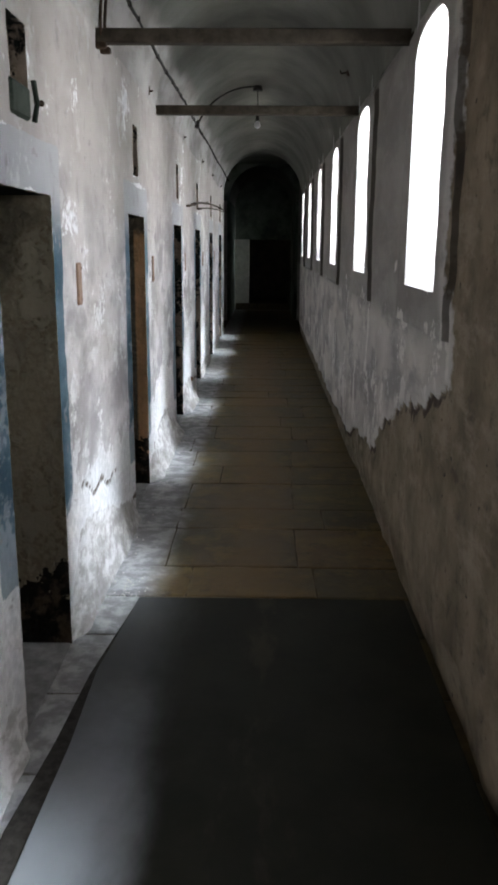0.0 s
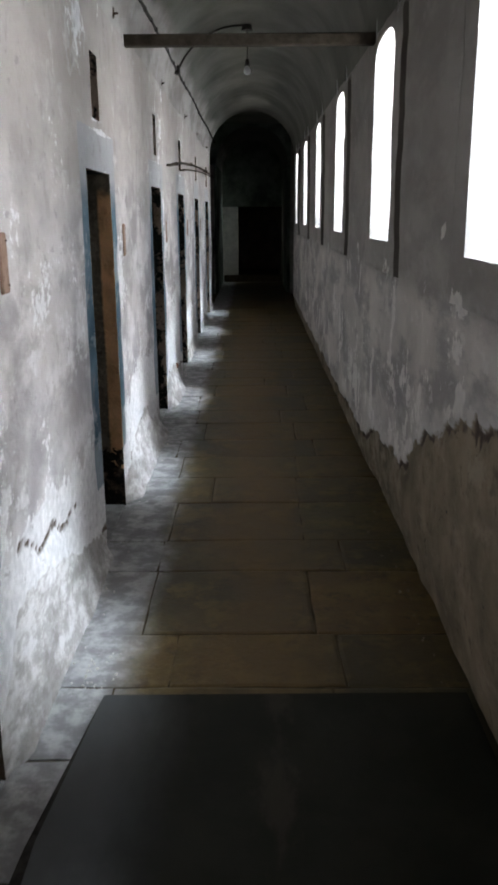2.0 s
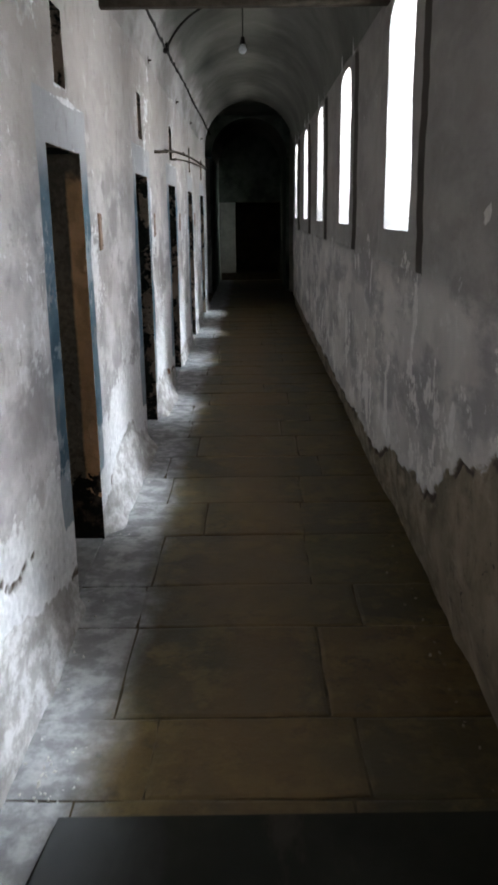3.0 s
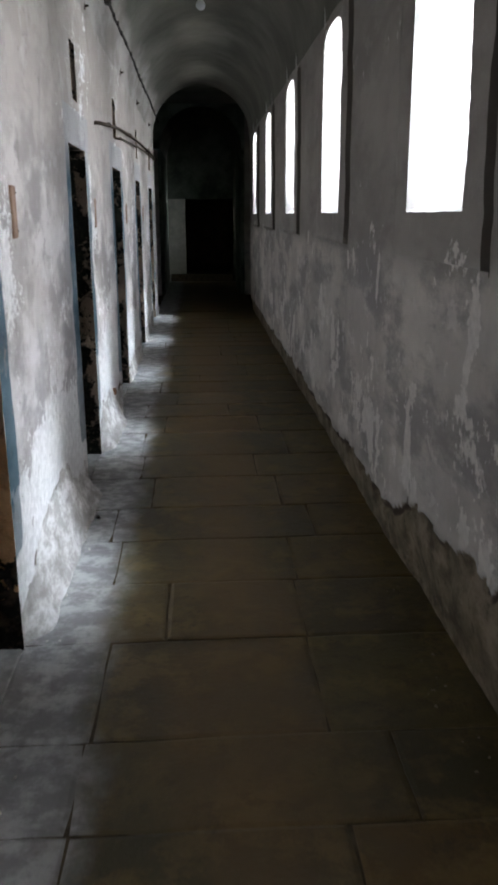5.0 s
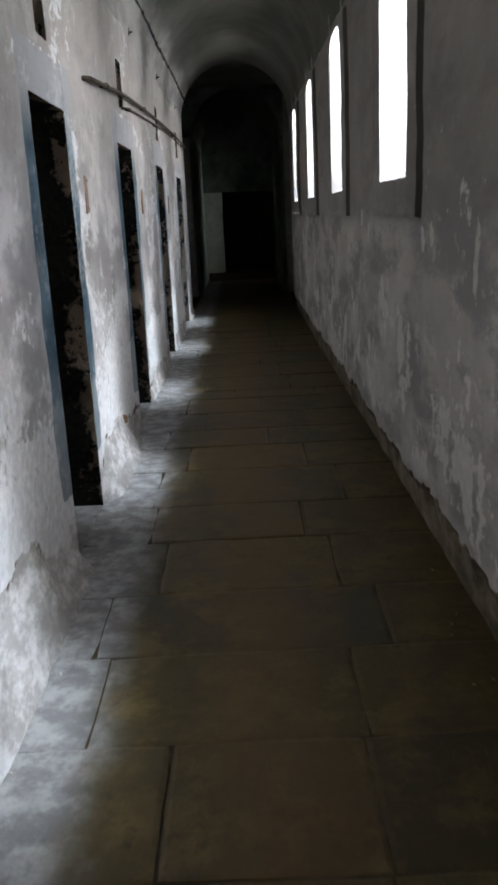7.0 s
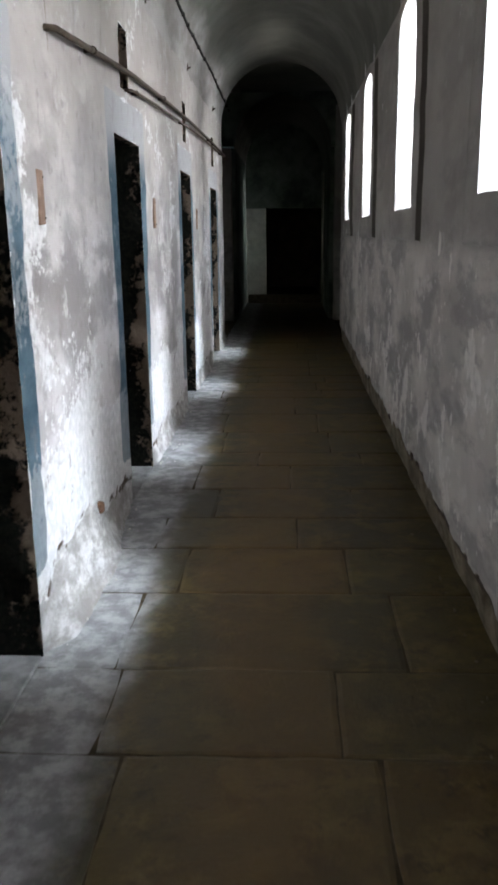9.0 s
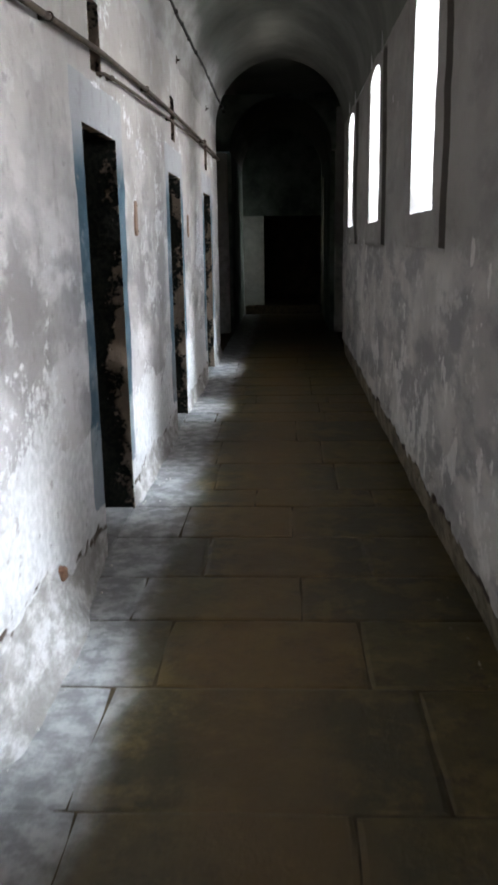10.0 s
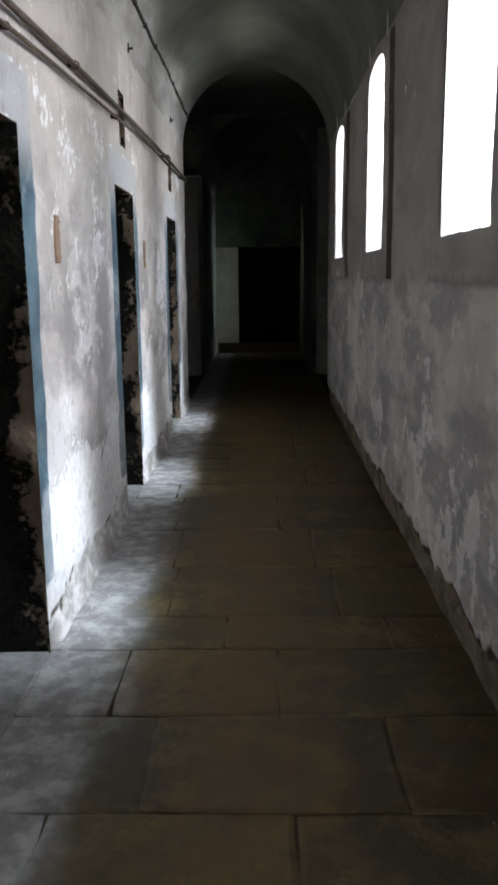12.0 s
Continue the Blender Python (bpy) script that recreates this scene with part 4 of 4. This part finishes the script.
for y in (5.43, 7.9, 10.32, 12.4, 14.75):
    bm = bmesh.new()
    add_box(bm, LEFT - 0.02, LEFT + 0.008, y - 0.018, y + 0.018, 2.715, 2.775, 0.006)
    add_tube(bm, [(LEFT - 0.01, y, 2.735), (LEFT + 0.03, y, 2.74)], 0.006, 6)
    tagged(part("iron_spike", bm, RUST), "rusty iron spike driven into the wall", "spike", "wall spikes")

bm = bmesh.new()
add_box(bm, RIGHT - 0.075, RIGHT - 0.03, 6.04, 6.08, 2.96, 3.02, 0.006)
add_tube(bm, [(RIGHT - 0.07, 6.06, 2.985), (RIGHT - 0.12, 6.06, 2.975), (RIGHT - 0.125, 6.06, 3.0)], 0.006, 6)
tagged(part("iron_hook", bm, RUST), "small rusty iron hook in the vault plaster", "hook")

# ---- broken brick showing in the wall foot ----
BRICK_RED = plain_material("broken_brick", (0.15, 0.08, 0.05), (0.26, 0.15, 0.10), 20)
bm = bmesh.new()
add_box(bm, LEFT - 0.03, LEFT + 0.022, 8.44, 8.49, 0.205, 0.255, 0.008)
for v in bm.verts:
    v.co += Vector(noise.noise_vector(v.co * 30)) * 0.008
tagged(part("brick_fragment", bm, BRICK_RED), "broken red brick end showing through the wall plaster", "brick")

# ---- iron fitting in the first ventilation slot ----
GREEN_IRON = plain_material("dark_green_iron", (0.018, 0.026, 0.019), (0.05, 0.062, 0.048), 12, 0.6, 0.2)
shutter = empty("vent_shutter", "dark green iron shutter box in a ventilation slot", "shutter", at=(LEFT, VENTS[0][0], 2.12))
bm = bmesh.new()
add_box(bm, -0.10, 0.012, -0.03, 0.185, -0.01, 0.10, 0.01)
part("box", bm, GREEN_IRON, shutter)
bm = bmesh.new()
add_tube(bm, [(0.02, 0.19, -0.01), (0.028, 0.205, 0.05), (0.02, 0.20, 0.125)], 0.010, 6)
part("strap", bm, GREEN_IRON, shutter)
bm = bmesh.new()
add_tube(bm, [(0.02, 0.205, 0.06), (0.03, 0.25, 0.06)], 0.006, 6)
bmesh.ops.create_uvsphere(bm, u_segments=10, v_segments=6, radius=0.011, matrix=Matrix.Translation((0.03, 0.255, 0.06)))
part("latch_pin", bm, RUST, shutter)

# ---- slab pieces of the floor ----
ROWS_Y = [START, -2.5, -2.0, -1.5, -1.0, -0.45, 0.1, 0.6, 1.15, 1.7, 2.2, 2.7, 3.11, 3.50, 4.12, 4.50, 5.09, 5.58, 6.06, 6.51, 7.03, 7.49, 8.08, 8.56, 8.97, 9.45, 9.92, 10.22, 10.80, 11.40, 12.07, 12.40, 12.80, 13.18, 13.7, 14.2, 14.7, 15.2, 15.7, 16.3, 17, 17.7, 18.4, 19.1, 19.8, 20.5, 21.2, FINISH]
CUTS = {2.7: (-0.60, 0.2), 3.11: (-0.40, 0.25), 3.50: (-0.55, 0.17), 4.12: (-0.56, 0.36), 4.50: (-0.54, 0.18), 5.09: (-0.34, 0.19), 5.58: (-0.58, 0.21), 6.06: (-0.64, 0.36), 6.51: (-0.47, 0.24), 7.03: (-0.56, 0.14), 7.49: (-0.59, 0.385), 8.08: (-0.46, 0.24), 8.56: (-0.62, 0.03), 8.97: (-0.39, 0.335), 9.45: (-0.55, 0.0), 9.92: (-0.2, 0.45), 10.22: (-0.45, 0.27), 10.80: (-0.485, 0.21), 12.40: (-0.4, 0.25)}
rng = random.Random(7)
for y0, y1 in zip(ROWS_Y, ROWS_Y[1:]):
    cuts = CUTS.get(y0) or (-0.45 + rng.uniform(-0.18, 0.18), 0.2 + rng.uniform(-0.2, 0.2))
    xs = [LEFT - 0.01, *cuts, RIGHT + 0.085]
    for x0, x1 in zip(xs, xs[1:]):
        bm = bmesh.new()
        g, corners = 0.002, []
        ring = [(x0 + g, y0 + g), (x1 - g, y0 + g), (x1 - g, y1 - g), (x0 + g, y1 - g)]
        shift = [(rng.uniform(-0.003, 0.003), rng.uniform(-0.003, 0.003)) for _ in ring]
        for k in range(4):
            (xa, ya), (xb, yb) = ring[k], ring[(k + 1) % 4]
            (sa, ta), (sb, tb) = shift[k], shift[(k + 1) % 4]
            for j in range(4):
                f, wob = j / 4, rng.uniform(-0.004, 0.004)
                pull = 0.004 if j == 0 else 0.0
                mx, my = (x0 + x1) / 2, (y0 + y1) / 2
                px, py = xa + (xb - xa) * f + sa * (1 - f) + sb * f + wob, ya + (yb - ya) * f + ta * (1 - f) + tb * f + wob
                corners.append((px + pull * (1 if mx > px else -1), py + pull * (1 if my > py else -1)))
        mx, my = sum(p[0] for p in corners) / 16, sum(p[1] for p in corners) / 16
        tip, tilt_x, tilt_y = rng.uniform(0.0, 0.003), rng.uniform(-0.004, 0.004), rng.uniform(-0.004, 0.004)
        levels = []
        for drop, inset in ((0.05, 0.0), (0.0035, 0.0), (0.0, 0.016)):
            row = []
            for px, py in corners:
                d = math.hypot(px - mx, py - my)
                qx, qy = px + (mx - px) / d * inset, py + (my - py) / d * inset
                row.append(bm.verts.new((qx, qy, tip - drop + (tilt_x * (qx - mx) + tilt_y * (qy - my) if drop < 0.04 else 0))))
            levels.append(row)
        for lower, upper in zip(levels, levels[1:]):
            for k in range(16):
                bm.faces.new((lower[k], lower[(k + 1) % 16], upper[(k + 1) % 16], upper[k]))
        bm.faces.new(levels[-1])
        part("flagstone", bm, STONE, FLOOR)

# ---- crumbs of fallen plaster along the walls ----
def build_crumbs(name, x, reach, count, material, words, seed, reach_y=(3.1, 16.0)):
    dice = random.Random(seed)
    bm = bmesh.new()
    for _ in range(count):
        size = dice.uniform(0.003, 0.009)
        px, py = x + reach * dice.random() ** 2, dice.uniform(*reach_y)
        if x < 0 and any(a - 0.05 < py < b + 0.05 for a, b in DOORS):
            continue
        turn = Matrix.Translation((px, py, size * 0.35)) @ Euler((dice.random() * 3, dice.random() * 3, dice.random() * 3)).to_matrix().to_4x4()
        bmesh.ops.create_icosphere(bm, subdivisions=1, radius=size, matrix=turn @ Matrix.Diagonal((1, dice.uniform(0.5, 0.9), dice.uniform(0.35, 0.7), 1)))
    tagged(part(name, bm, material, None, words, "stuff"), category="rubble")


build_crumbs("plaster_crumbs", LEFT + 0.035, 0.10, 180, PALE_PATCH, "crumbs of fallen white plaster along the wall foot", 3)
build_crumbs("floor_flakes", -0.72, 0.12, 40, PALE_PATCH, "loose white flakes of plaster beside the board", 9, (3.1, 3.35))
build_crumbs("wall_rubble", RIGHT - 0.035, -0.09, 160, MASONRY, "brown crumbs of plaster along the wall foot", 4)
